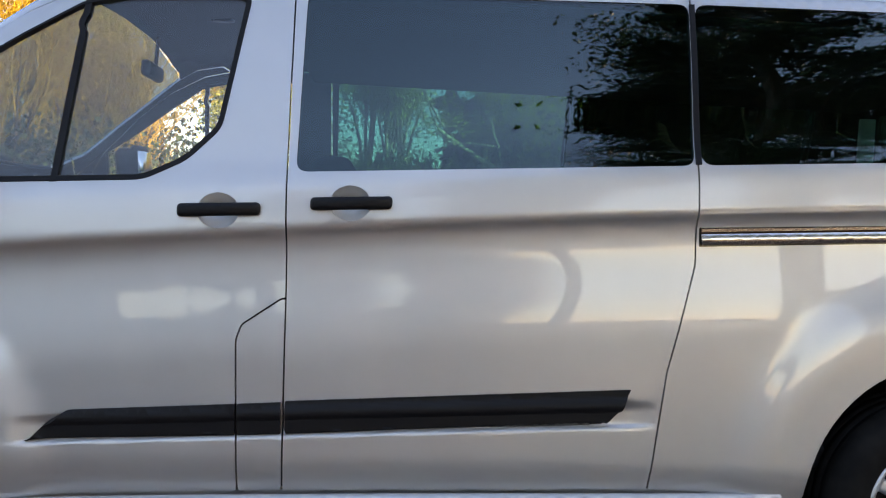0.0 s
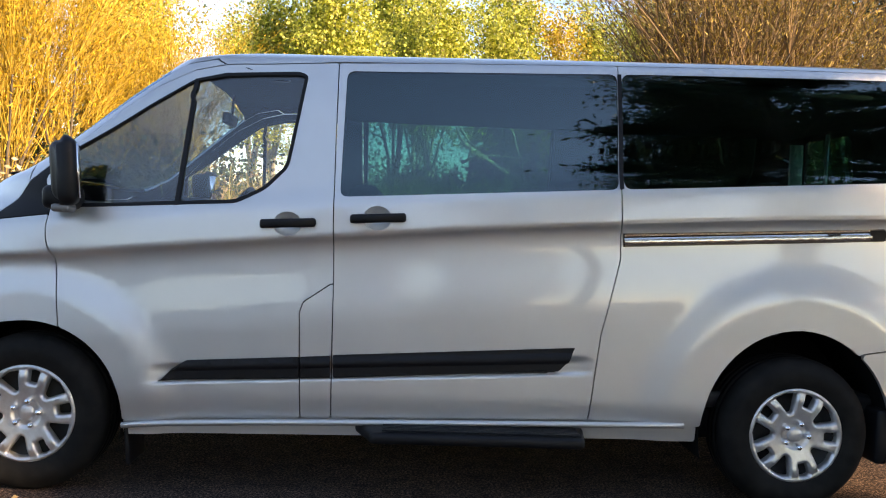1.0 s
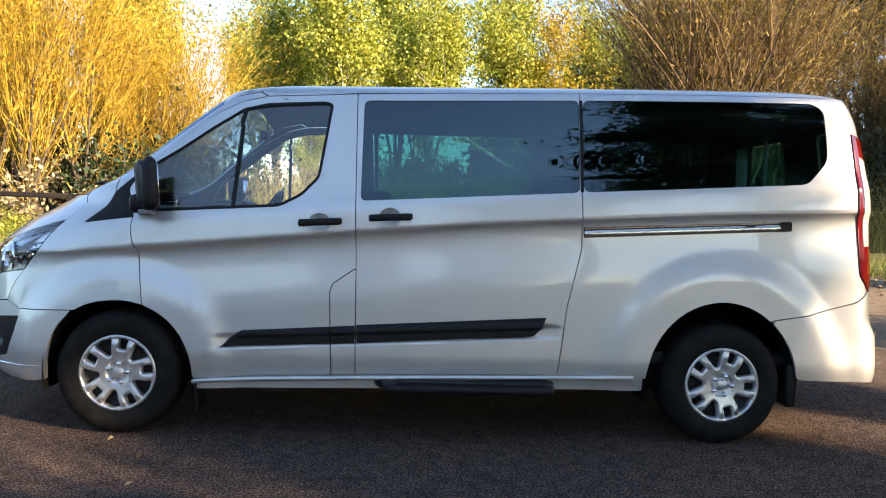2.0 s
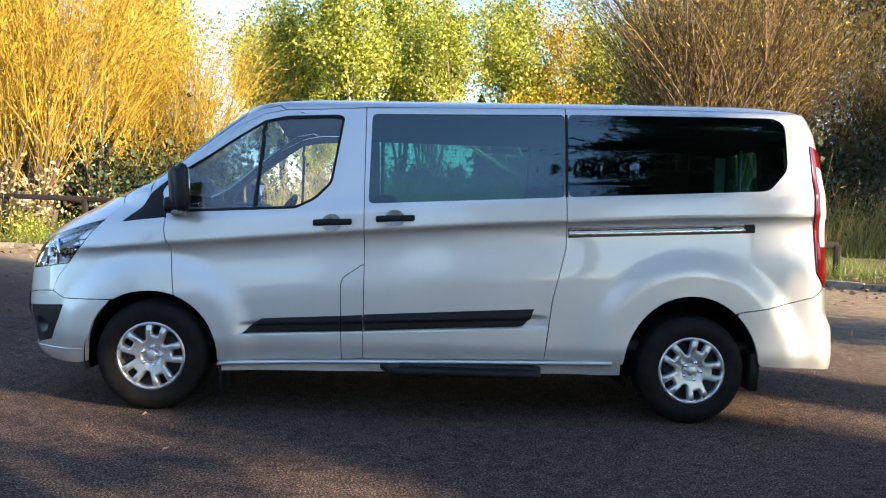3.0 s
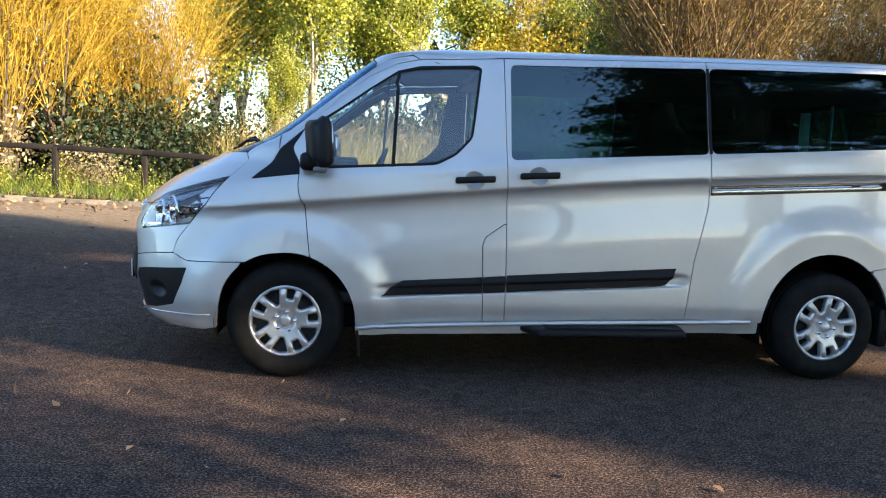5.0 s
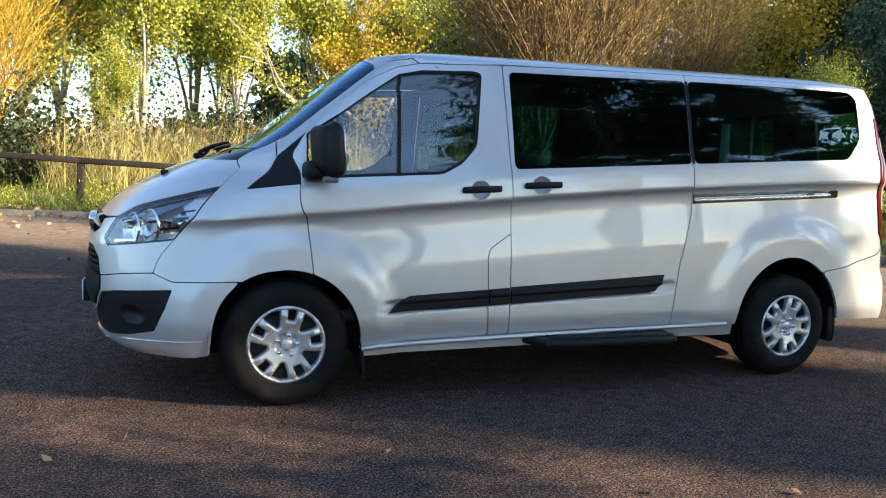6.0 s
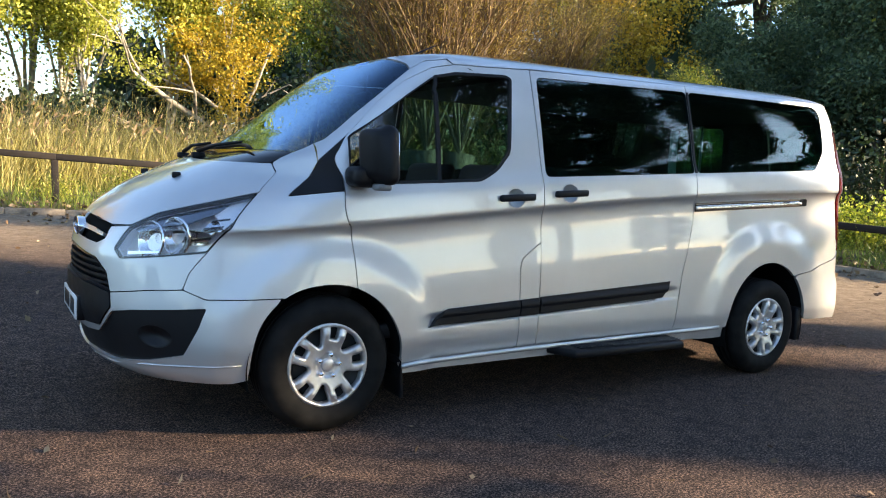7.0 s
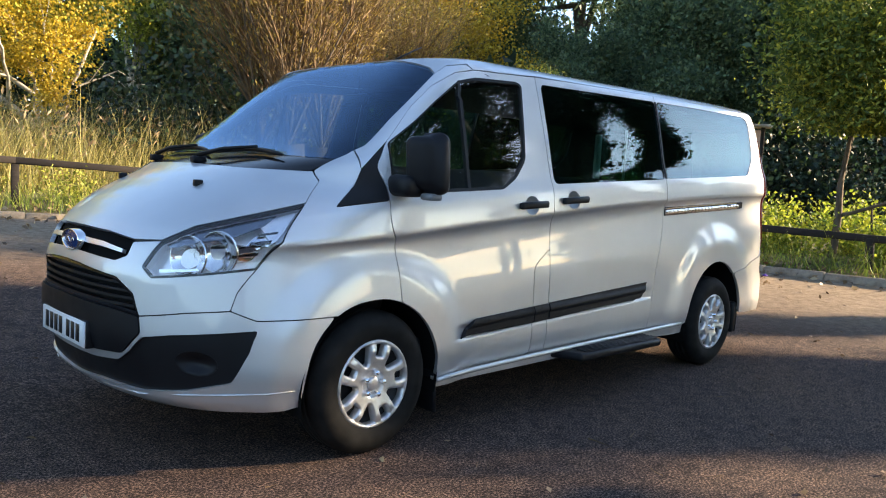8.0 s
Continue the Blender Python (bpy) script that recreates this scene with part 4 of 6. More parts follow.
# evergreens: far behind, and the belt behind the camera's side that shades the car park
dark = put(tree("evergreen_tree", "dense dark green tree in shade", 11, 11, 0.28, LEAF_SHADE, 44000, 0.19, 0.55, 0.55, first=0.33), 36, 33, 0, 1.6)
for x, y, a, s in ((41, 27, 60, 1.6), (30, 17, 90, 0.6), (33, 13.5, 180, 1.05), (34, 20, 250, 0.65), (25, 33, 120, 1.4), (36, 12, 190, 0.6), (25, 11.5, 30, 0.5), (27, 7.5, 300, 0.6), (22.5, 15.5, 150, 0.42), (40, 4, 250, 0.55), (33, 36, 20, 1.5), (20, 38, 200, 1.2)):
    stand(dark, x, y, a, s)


def bough_tree(name, label, seed, height, clear, reach, boughs, sprays, per, size, slim, leaf, trunk=0.2, droop=0.12, flat=0.12, spread=0.34):
    """A tree with level boughs in layers up a straight trunk; reach gives their length by height; flat sprays of leaves along each."""
    rng = np.random.default_rng(seed)
    thing = empty(name, label, "tree")
    bm = bmesh.new()
    tube(bm, [(0, 0, -0.2), (0.05, 0, height * 0.4), (-0.04, 0.05, height * 0.75), (0, 0, height)], [trunk * 1.15, trunk * 0.8, trunk * 0.4, 0.02], 8)
    cs, ds = [], []
    for k in range(boughs):
        h = clear + (height - clear) * ((k + rng.uniform(0, 1)) / boughs) ** 1.15
        a = 2.39996 * k + rng.normal(0, 0.25)
        long = curve(h, reach) * rng.uniform(0.72, 1.12)
        ca, sa = math.cos(a), math.sin(a)
        lift = rng.uniform(0.0, 0.25)
        spot = lambda t, w=0.0: np.array((ca * long * t - sa * w, sa * long * t + ca * w, h + long * (lift * t - (droop + lift * 0.6) * t * t)))
        tube(bm, [spot(0), spot(0.35), spot(0.7), spot(1.0)], [0.03 + 0.008 * long, 0.025, 0.015, 0.006], 5, cap=False)
        for j in range(sprays):
            t = rng.uniform(0.18, 1.0) ** 0.75
            w = rng.normal(0, spread * long * 0.35 * (1.15 - t))
            c0 = spot(t, w)
            n = int(per * rng.uniform(0.5, 1.5))
            r = rng.uniform(0.14, 0.34) * (0.6 + 0.12 * long)
            cs.append(c0 + rng.normal(0, 1, (n, 3)) * (r, r, r * flat * 2))
            ds.append(np.tile((ca * 0.8, sa * 0.8, -0.15), (n, 1)) + rng.normal(0, 0.4, (n, 3)) * (1, 1, 0.4))
    part("trunk", bm, BARK, thing)
    leaves("crown", np.concatenate(cs), np.concatenate(ds), size, slim, leaf, rng, thing)
    return thing


cedar = put(bough_tree("cedar_tree", "broad dark evergreen with layered branches beside the car park", 17, 15, 5.3, ((4, 5.2), (5.8, 5.0), (7.5, 4.1), (11, 2.4), (15, 0.4)), 60, 16, 52, 0.15, 0.5, LEAF_DARK, 0.3), 7.9, -9.2, 40)
stand(cedar, 15.5, -17.0, 160, 0.95)
# unseen yews, placed to shade the near asphalt and darken the window reflections
screen = put(tree("shade_yew_tree", "tall dense dark yew across the car park, unseen, placed to shade the asphalt", 27, 12, 0.3, LEAF_DARK, 60000, 0.17, 0.5, 0.42, first=0.30, spread=0.5, kids=(4, 5), upright=True), 11.85, -14.48, 0, 1.25)
stand(screen, 6.0, -18.5, 120, 0.9)
# unseen slender cypresses in a row, added for shade; gaps let low sun through
cypress = put(bough_tree("shade_cypress_tree", "slender dark cypress with a broad crown, unseen, added to shade the car park", 19, 13.0, 1.5, ((1, 0.12), (7.4, 0.14), (8.2, 0.75), (10.2, 0.8), (12, 0.6), (13, 0.2)), 150, 6, 26, 0.15, 0.45, LEAF_DARK, 0.12, droop=-0.4, flat=0.5), 20.26, -13.24, 0, 1.16)
for x, y, a, s in ((18.5, -8.43, 70, 0.97), (21.09, -10.13, 200, 1.08), (14.68, -12.34, 20, 0.82), (23.5, -19.5, 310, 1.25), (19.17, -11.65, 110, 1.09), (23.18, -13.92, 50, 1.25), (23.7, -15.75, 260, 1.32)):
    stand(cypress, x, y, a, s)
# far woodland all round, one mass of coarse leaf clumps
rng = np.random.default_rng(61)
n = 26000
az = rng.uniform(-3.3, 2.2, n)
far_r = rng.uniform(48, 62, n)
far_h = (7.5 + 3.0 * np.sin(az * 9) + 2.0 * np.sin(az * 23 + 1)) * np.where((az < 0.1) & (az > -0.7), 0.35, 1.0)
far_h = np.where(az < -0.9, far_h * 0.5, far_h)
wc = np.stack([far_r * np.sin(az), far_r * np.cos(az), far_h * rng.uniform(0, 1, n) ** 0.8 + 0.4], 1)
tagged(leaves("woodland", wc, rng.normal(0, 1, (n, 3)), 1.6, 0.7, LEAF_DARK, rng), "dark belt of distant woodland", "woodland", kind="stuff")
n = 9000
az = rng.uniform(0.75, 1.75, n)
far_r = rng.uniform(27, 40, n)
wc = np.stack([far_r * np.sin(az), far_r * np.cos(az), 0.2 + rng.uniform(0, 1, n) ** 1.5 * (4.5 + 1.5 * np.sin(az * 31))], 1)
# dark evergreen leaves stand in for the shade below the trees
tagged(leaves("undergrowth", wc, rng.normal(0, 1, (n, 3)), 0.75, 0.6, LEAF_DARK, rng), "dark undergrowth below the trees, the shade put into its leaf colour", "undergrowth", kind="stuff")
russet = put(tree("russet_tree", "autumn tree with russet leaves across the car park", 23, 9.0, 0.16, RED_LEAF, 16000, 0.15, 0.6, 0.4), 3.5, -21)
stand(russet, -3, -25, 90, 1.0)
stand(russet, -12, -24, 190, 0.9)
# leafy tree over the low fence
green = put(tree("overhanging_tree", "broad green tree with leaves turning yellow over the fence", 14, 7.5, 0.09, LEAF_GREEN, 85000, 0.105, 0.45, 0.42, first=0.28, spread=0.85, kids=(4, 5), clear=2.6), 12.2, 2.3, 0, 0.88)
stand(green, 15.5, 11.5, 230, 0.62)
stand(green, 19.5, -3.5, 300, 0.6)


def shrub(name, label, seed, height, radius, leaf, count, size, slim, category="shrub"):
    """A low bush of many stems."""
    rng = np.random.default_rng(seed)
    thing = empty(name, label, category)
    n = 60
    b = np.stack([rng.normal(0, radius * 0.25, n), rng.normal(0, radius * 0.25, n), np.zeros(n)], 1)
    d = np.stack([rng.normal(0, 0.55, n), rng.normal(0, 0.55, n), np.ones(n)], 1)
    L = height * rng.uniform(0.6, 1.15, n)
    ribbon_mesh("stem_fan", b, d, L, rng.uniform(0.012, 0.025, n), 0.15, TWIG_BROWN, rng, thing)
    dn = d / np.linalg.norm(d, axis=1, keepdims=True)
    j = rng.integers(0, n, count)
    t = rng.uniform(0.2, 1.05, count)
    c = b[j] + dn[j] * (L[j] * t)[:, None] + rng.normal(0, radius * 0.2, (count, 3))
    keep = c[:, 2] > 0.03
    leaves("foliage", c[keep], (rng.normal(0, 0.6, (count, 3)) + (0, 0, 0.2))[keep], size, slim, leaf, rng, thing)
    return thing


bramble = put(shrub("bramble_bush", "bramble bush with yellow-green leaves by the low fence", 31, 1.2, 1.0, LEAF_BRAMBLE, 3400, 0.085, 0.7), 12.4, 3.2, 0, 0.85)
for x, y, a, s in ((12.2, 1.2, 70, 0.8), (12.1, 4.9, 140, 0.9), (12.9, -0.6, 220, 0.8), (12.4, 6.4, 300, 0.9), (13.5, 2.2, 20, 1.1), (13.2, 4.6, 100, 1.0), (12.4, -2.2, 180, 0.7), (13.3, 7.8, 250, 1.1)):
    stand(bramble, x, y, a, s)
pale = put(shrub("dry_shrub", "dry shrub with pale withered leaves behind the fence", 33, 2.2, 0.9, PALE_LEAF, 1500, 0.13, 0.6), -8.3, 14.6)
stand(pale, -5.6, 14.3, 90, 0.6)
stand(pale, -11.5, 16.0, 200, 1.0)
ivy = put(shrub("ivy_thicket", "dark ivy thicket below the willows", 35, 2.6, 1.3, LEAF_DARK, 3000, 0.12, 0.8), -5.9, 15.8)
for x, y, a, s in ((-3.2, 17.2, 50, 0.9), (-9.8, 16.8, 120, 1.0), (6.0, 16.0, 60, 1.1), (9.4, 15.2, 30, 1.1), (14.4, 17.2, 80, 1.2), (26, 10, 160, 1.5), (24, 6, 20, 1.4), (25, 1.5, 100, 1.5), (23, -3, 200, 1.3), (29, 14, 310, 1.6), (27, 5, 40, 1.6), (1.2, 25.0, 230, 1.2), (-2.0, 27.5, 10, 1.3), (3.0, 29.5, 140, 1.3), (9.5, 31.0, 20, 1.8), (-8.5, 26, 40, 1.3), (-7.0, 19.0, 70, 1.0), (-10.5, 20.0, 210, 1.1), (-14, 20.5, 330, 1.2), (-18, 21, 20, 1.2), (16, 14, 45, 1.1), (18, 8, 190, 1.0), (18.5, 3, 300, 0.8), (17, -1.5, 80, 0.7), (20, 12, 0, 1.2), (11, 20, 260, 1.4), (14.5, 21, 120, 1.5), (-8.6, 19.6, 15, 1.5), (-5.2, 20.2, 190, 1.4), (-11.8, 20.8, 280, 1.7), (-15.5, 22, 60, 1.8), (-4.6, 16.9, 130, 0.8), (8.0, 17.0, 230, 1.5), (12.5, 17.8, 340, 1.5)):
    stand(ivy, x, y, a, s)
weed = put(shrub("verge_weeds", "tall yellow-green weeds along the fence", 37, 0.8, 0.7, LEAF_LIME, 1100, 0.08, 0.45), -7.6, 13.6)
for i, (p, d) in enumerate(along(offset_line(EDGE_BACK[1:-1], 1.3), 1.5, 8.0)):
    stand(weed, p.x + random.uniform(-0.4, 0.4), p.y + random.uniform(-0.2, 0.6), random.uniform(0, 360), random.uniform(0.5, 1.0))

# fallen white trunk with bare limbs among the reeds
rng = np.random.default_rng(41)
dead = empty("fallen_tree", "pale bare fallen tree leaning in the reeds", "tree", (7.0, 27.0, lie(7.0, 27.0)))
dead.scale = (1.6, 1.6, 1.6)
bars, tips = [], []
for way, ln, rd in (((-0.75, -0.1, 0.45), 3.2, 0.10), ((-0.35, 0.1, 0.8), 2.8, 0.07), ((0.2, -0.1, 0.9), 2.6, 0.06), ((-0.9, 0.2, 0.15), 2.8, 0.07)):
    grown(rng, (0.3, 0, 0.9), way, ln, rd, 2, 0.5, 0.12, bars, tips, (2, 3), 0.6)
bm = bmesh.new()
tube(bm, [(0.9, 0.1, -0.2), (0.5, 0, 0.5), (0.3, 0, 0.95)], [0.16, 0.14, 0.11], 8)
for pts, radii in bars:
    tube(bm, pts, [max(r, 0.008) for r in radii], 6, cap=False)
part("trunk", bm, PALE_BARK, dead)

# reeds, grass and litter
rng = np.random.default_rng(51)
n = 46000
rx, ry = rng.uniform(-7, 16.5, n), rng.uniform(13.6, 27, n)
keep = np.array([signed_out(x, y) > 2.6 + 0.6 * math.sin(x * 1.7) for x, y in zip(rx, ry)]) & ~((rx < -3.2) & (ry < 17.5))
rx, ry = rx[keep], ry[keep]
n = len(rx)
base = np.stack([rx, ry, [lie(x, y) + 0.1 for x, y in zip(rx, ry)]], 1)
way = np.stack([rng.normal(0.08, 0.24, n), rng.normal(0, 0.24, n), np.ones(n)], 1)
hgt = rng.uniform(0.8, 1.85, n)
reeds = tagged(ribbon_mesh("reeds", base, way, hgt, rng.uniform(0.010, 0.022, n), 0.24, REED, rng), "tall straw-coloured reeds behind the fence", "reeds", kind="stuff")
plume = leaf_material("reed_plume", (0.20, 0.12, 0.06), (0.36, 0.24, 0.13), (0.52, 0.40, 0.24), 0.25)
j = rng.integers(0, n, 9000)
c = base[j] + way[j] * (hgt[j] * rng.uniform(0.85, 1.02, 9000))[:, None] + rng.normal(0, 0.04, (9000, 3))
tagged(leaves("reed_plumes", c, np.tile((0.25, 0, 0.6), (9000, 1)), 0.16, 0.25, plume, rng), "brownish feathery plumes of the reeds", "reeds", kind="stuff")
n = 26000
along_pts = along(line_all[1:-1], 0.25)
k = rng.integers(0, len(along_pts), n)
off = 0.25 + rng.exponential(1.3, n)
gx = np.array([along_pts[i][0].x - along_pts[i][1].y * o for i, o in zip(k, off)]) + rng.normal(0, 0.15, n)
gy = np.array([along_pts[i][0].y + along_pts[i][1].x * o for i, o in zip(k, off)]) + rng.normal(0, 0.15, n)
base = np.stack([gx, gy, [lie(x, y) + 0.08 for x, y in zip(gx, gy)]], 1)
way = np.stack([rng.normal(0, 0.35, n), rng.normal(0, 0.35, n), np.ones(n)], 1)
tagged(ribbon_mesh("grass", base, way, rng.uniform(0.12, 0.5, n), rng.uniform(0.008, 0.018, n), 0.3, GRASS, rng, segs=3), "rough green and straw grass on the verge", "grass", kind="stuff")

LITTER = leaf_material("fallen_leaf", (0.07, 0.04, 0.025), (0.20, 0.12, 0.06), (0.50, 0.38, 0.22), 0.1)
n = 5200
k = rng.integers(0, len(along_pts), n)
off = -rng.exponential(0.55, n) + rng.uniform(-0.05, 1.4, n)
lx = np.array([along_pts[i][0].x - along_pts[i][1].y * o for i, o in zip(k, off)])
ly = np.array([along_pts[i][0].y + along_pts[i][1].x * o for i, o in zip(k, off)])
lz = np.array([lie(x, y) + (0.02 if o < 0.1 else 0.13) for x, y, o in zip(lx, ly, off)])
flat = np.stack([rng.normal(0, 1, n), rng.normal(0, 1, n), rng.normal(0, 0.15, n)], 1)
tagged(leaves("leaf_litter", np.stack([lx, ly, lz], 1), flat, 0.10, 0.6, LITTER, rng), "drift of brown fallen leaves along the kerb", "fallen leaves", kind="stuff")
n = 620
lx, ly = rng.uniform(-9, 10, n), rng.uniform(-5.5, 10.5, n)
keep = ~((lx > -0.9) & (lx < 4.2) & (ly > 0.1) & (ly < 1.95))
lx, ly = lx[keep], ly[keep]
n = len(lx)
flat = np.stack([rng.normal(0, 1, n), rng.normal(0, 1, n), rng.uniform(0.0, 0.35, n)], 1)
tagged(leaves("scattered_leaves", np.stack([lx, ly, [lie(x, y) + 0.006 for x, y in zip(lx, ly)]], 1), flat, 0.052, 0.6, LITTER, rng), "dry fallen leaves scattered on the asphalt", "fallen leaves", kind="stuff")
# twigs and dark crumbs of bark
n = 420
tx, ty = rng.uniform(-6, 8, n), rng.uniform(-5.5, 9, n)
keep = ~((tx > -0.9) & (tx < 4.2) & (ty > 0.1) & (ty < 1.95))
tx, ty = tx[keep], ty[keep]
n = len(tx)
flat = np.stack([rng.normal(0, 1, n), rng.normal(0, 1, n), rng.uniform(0, 0.1, n)], 1)
tagged(ribbon_mesh("twig_litter", np.stack([tx, ty, [lie(x, y) + 0.006 for x, y in zip(tx, ty)]], 1), flat, rng.uniform(0.03, 0.16, n), rng.uniform(0.004, 0.012, n), 0.2, TWIG_BROWN, rng, segs=3), "short dark twigs and bark crumbs on the asphalt", "twigs", kind="stuff")

# notice board by the water
board_at = (14.3, 5.0)
nb = empty("notice_board", "pale wooden notice board with a small pitched roof", "notice board", (*board_at, lie(*board_at) + 0.1))
SIGN = material("pale_board", (0.62, 0.36, 0.27), 0.7)
feed(SIGN, "Base Color", ramp(SIGN, noise_node(SIGN, 5, 4), ((0.3, (0.50, 0.28, 0.20)), (0.7, (0.70, 0.44, 0.34)))))
turn = pose(0, 0, 0, 0, 0, -62)
for name, lo, hi, mat in (("post", (-0.42, -0.04, -0.3), (-0.34, 0.04, 2.5), WOOD), ("post", (0.34, -0.04, -0.3), (0.42, 0.04, 2.5), WOOD), ("board", (-0.36, -0.03, 1.45), (0.36, 0.03, 2.4), SIGN), ("roof", (-0.55, -0.2, 2.46), (0.55, 0.2, 2.52), PALE_BARK)):
    bm = bmesh.new()
    box(bm, lo, hi, 0.01)
    bmesh.ops.transform(bm, matrix=turn, verts=bm.verts)
    part(name, bm, mat, nb)
# a scrap of purple foil by the kerb
bm = bmesh.new()
bmesh.ops.create_icosphere(bm, subdivisions=2, radius=0.05)
for v in bm.verts:
    v.co *= 0.7 + 0.6 * noise.noise(v.co * 40)
    v.co.z = v.co.z * 0.5
tagged(part("litter_wrapper", bm, material("purple_foil", (0.10, 0.04, 0.35), 0.35), None), "crumpled purple wrapper lying by the kerb", "litter").location = (9.6, 2.3, lie(9.6, 2.3) + 0.03)

# ---- the van's fittings ----
def cup_depth(cu, cv):
    return lambda u, v: -0.040 * max(0.0, 1 - ((u - cu) / 0.060) ** 2 - ((v - cv) / 0.052) ** 2) ** 0.75


# dished grips and black handles
def door_handle(door, far, cu, cv, x0, x1, z0, z1):
    panel("handle_cup", [(cu + 0.060 * math.cos(radians(a)), cv + 0.052 * math.sin(radians(a))) for a in range(0, 360, 12)], PAINT, door, r=0, gap=0.0, thick=0.004, du=0.01, dv=0.01, edge=0.01, grow=cup_depth(cu, cv), far=far)
    bm = bmesh.new()
    box(bm, (x0, 0.012, -0.019), (x1, 0.040, 0.019), 0.012, 3)
    for v in bm.verts:
        t = (v.co.x - x0) / (x1 - x0)
        v.co.y += 0.022 * (2 * t - 1) ** 4
        v.co.z += z0 + (z1 - z0) * t
        if far:
            v.co.y = 2 * Y_MID - v.co.y
    if far:
        bmesh.ops.reverse_faces(bm, faces=bm.faces)
    part("door_handle", bm, PLASTIC, door, "black plastic pull handle")
    for s in (0.12, 0.88):
        bm = bmesh.new()
        x = x0 + (x1 - x0) * s
        z = z0 + (z1 - z0) * s
        y0, y1 = (0.03, 0.075) if not far else (2 * Y_MID - 0.075, 2 * Y_MID - 0.03)
        box(bm, (x - 0.02, y0, z - 0.014), (x + 0.02, y1, z + 0.014), 0.006)
        part("handle_mount", bm, PLASTIC, door)


for far, (door, slide, quarter, lamp) in ((False, near), (True, opposite)):
    door_handle(door, far, 1.066, 1.176, 0.952, 1.188, 1.172, 1.186)
    door_handle(slide, far, 1.446, 1.214, 1.33, 1.568, 1.207, 1.221)

    def ridge(a, b):
        """The moulding's chamfer: proud along its middle, falling off to the upper edge."""
        def f(u, v):
            t = (v - (a + b * (u - 0.54)))
            return 0.020 * ease(0.0, 0.012, t) - 0.016 * ease(0.070, 0.10, t)
        return f
    strip = dict(thick=0.02, lift=0.004, du=0.03, dv=0.008, edge=0.012, grow=ridge(0.482, 0.05), far=far, follow=False, label="black plastic side moulding")
    panel("side_moulding", [(0.540, 0.485), (0.60, 0.550), (0.662, 0.587), (1.136, 0.615), (1.138, 0.512)], PLASTIC, door, r=0.008, **strip)
    on_van(panel("side_moulding", [(1.140, 0.512), (1.137, 0.615), (1.268, 0.624), (1.270, 0.519)], PLASTIC, van, r=0.004, **strip))
    panel("side_moulding", [(1.278, 0.519), (1.275, 0.627), (2.318, 0.691), (2.288, 0.628), (2.238, 0.574)], PLASTIC, slide, r=0.008, **strip)
    # the sliding door's rail in the quarter panel
    rail = panel("slide_rail", [(2.503, 1.192), (3.66, 1.254), (3.664, 1.194), (2.507, 1.128)], GLOSS_BLACK, quarter, r=0.006, lift=0.003, far=far, inner=UNDER, label="sliding door rail with bright steel channel")
    panel("rail_channel", [(2.510, 1.170), (3.60, 1.2315), (3.60, 1.196), (2.515, 1.135)], STEEL, rail, r=0.003, lift=0.006, gap=0, dv=0.004, edge=0.01, far=far,
          grow=lambda u, v: 0.010 * math.sin(math.pi * min(1, max(0, (v - 1.135 - 0.0566 * (u - 2.515)) / 0.036))) ** 0.8)
    panel("rail_lip", [(2.510, 1.1865), (3.60, 1.2475), (3.60, 1.2385), (2.510, 1.1775)], STEEL, rail, r=0.0, lift=0.009, gap=0, dv=0.004, edge=0.01, far=far)
    panel("rail_end", [(3.59, 1.247), (3.66, 1.251), (3.664, 1.197), (3.592, 1.193)], PLASTIC, rail, r=0.006, lift=0.014, far=far)
    panel("rail_stop", [(3.40, 1.2205), (3.455, 1.2235), (3.455, 1.2165), (3.40, 1.2135)], UNDER, rail, r=0.0, lift=0.0185, thick=0.004, gap=0, dv=0.004, far=far)
    on_van(panel("window_post", [(2.482, 1.379), (2.500, 1.380), (2.500, 1.834), (2.483, 1.834)], PLASTIC, van, r=0, lift=0.006, gap=0, far=far))
    # bead along the sill
    bm = bmesh.new()
    ys = lambda x: (0.048 if not far else 2 * Y_MID - 0.048)
    tube(bm, [(0.40 + 0.1 * i, ys(0), 0.300 + (0.068 * (i / 24.6) ** 0.6)) for i in range(25)], 0.013, 8)
    on_van(part("sill_bead", bm, PAINT, van))

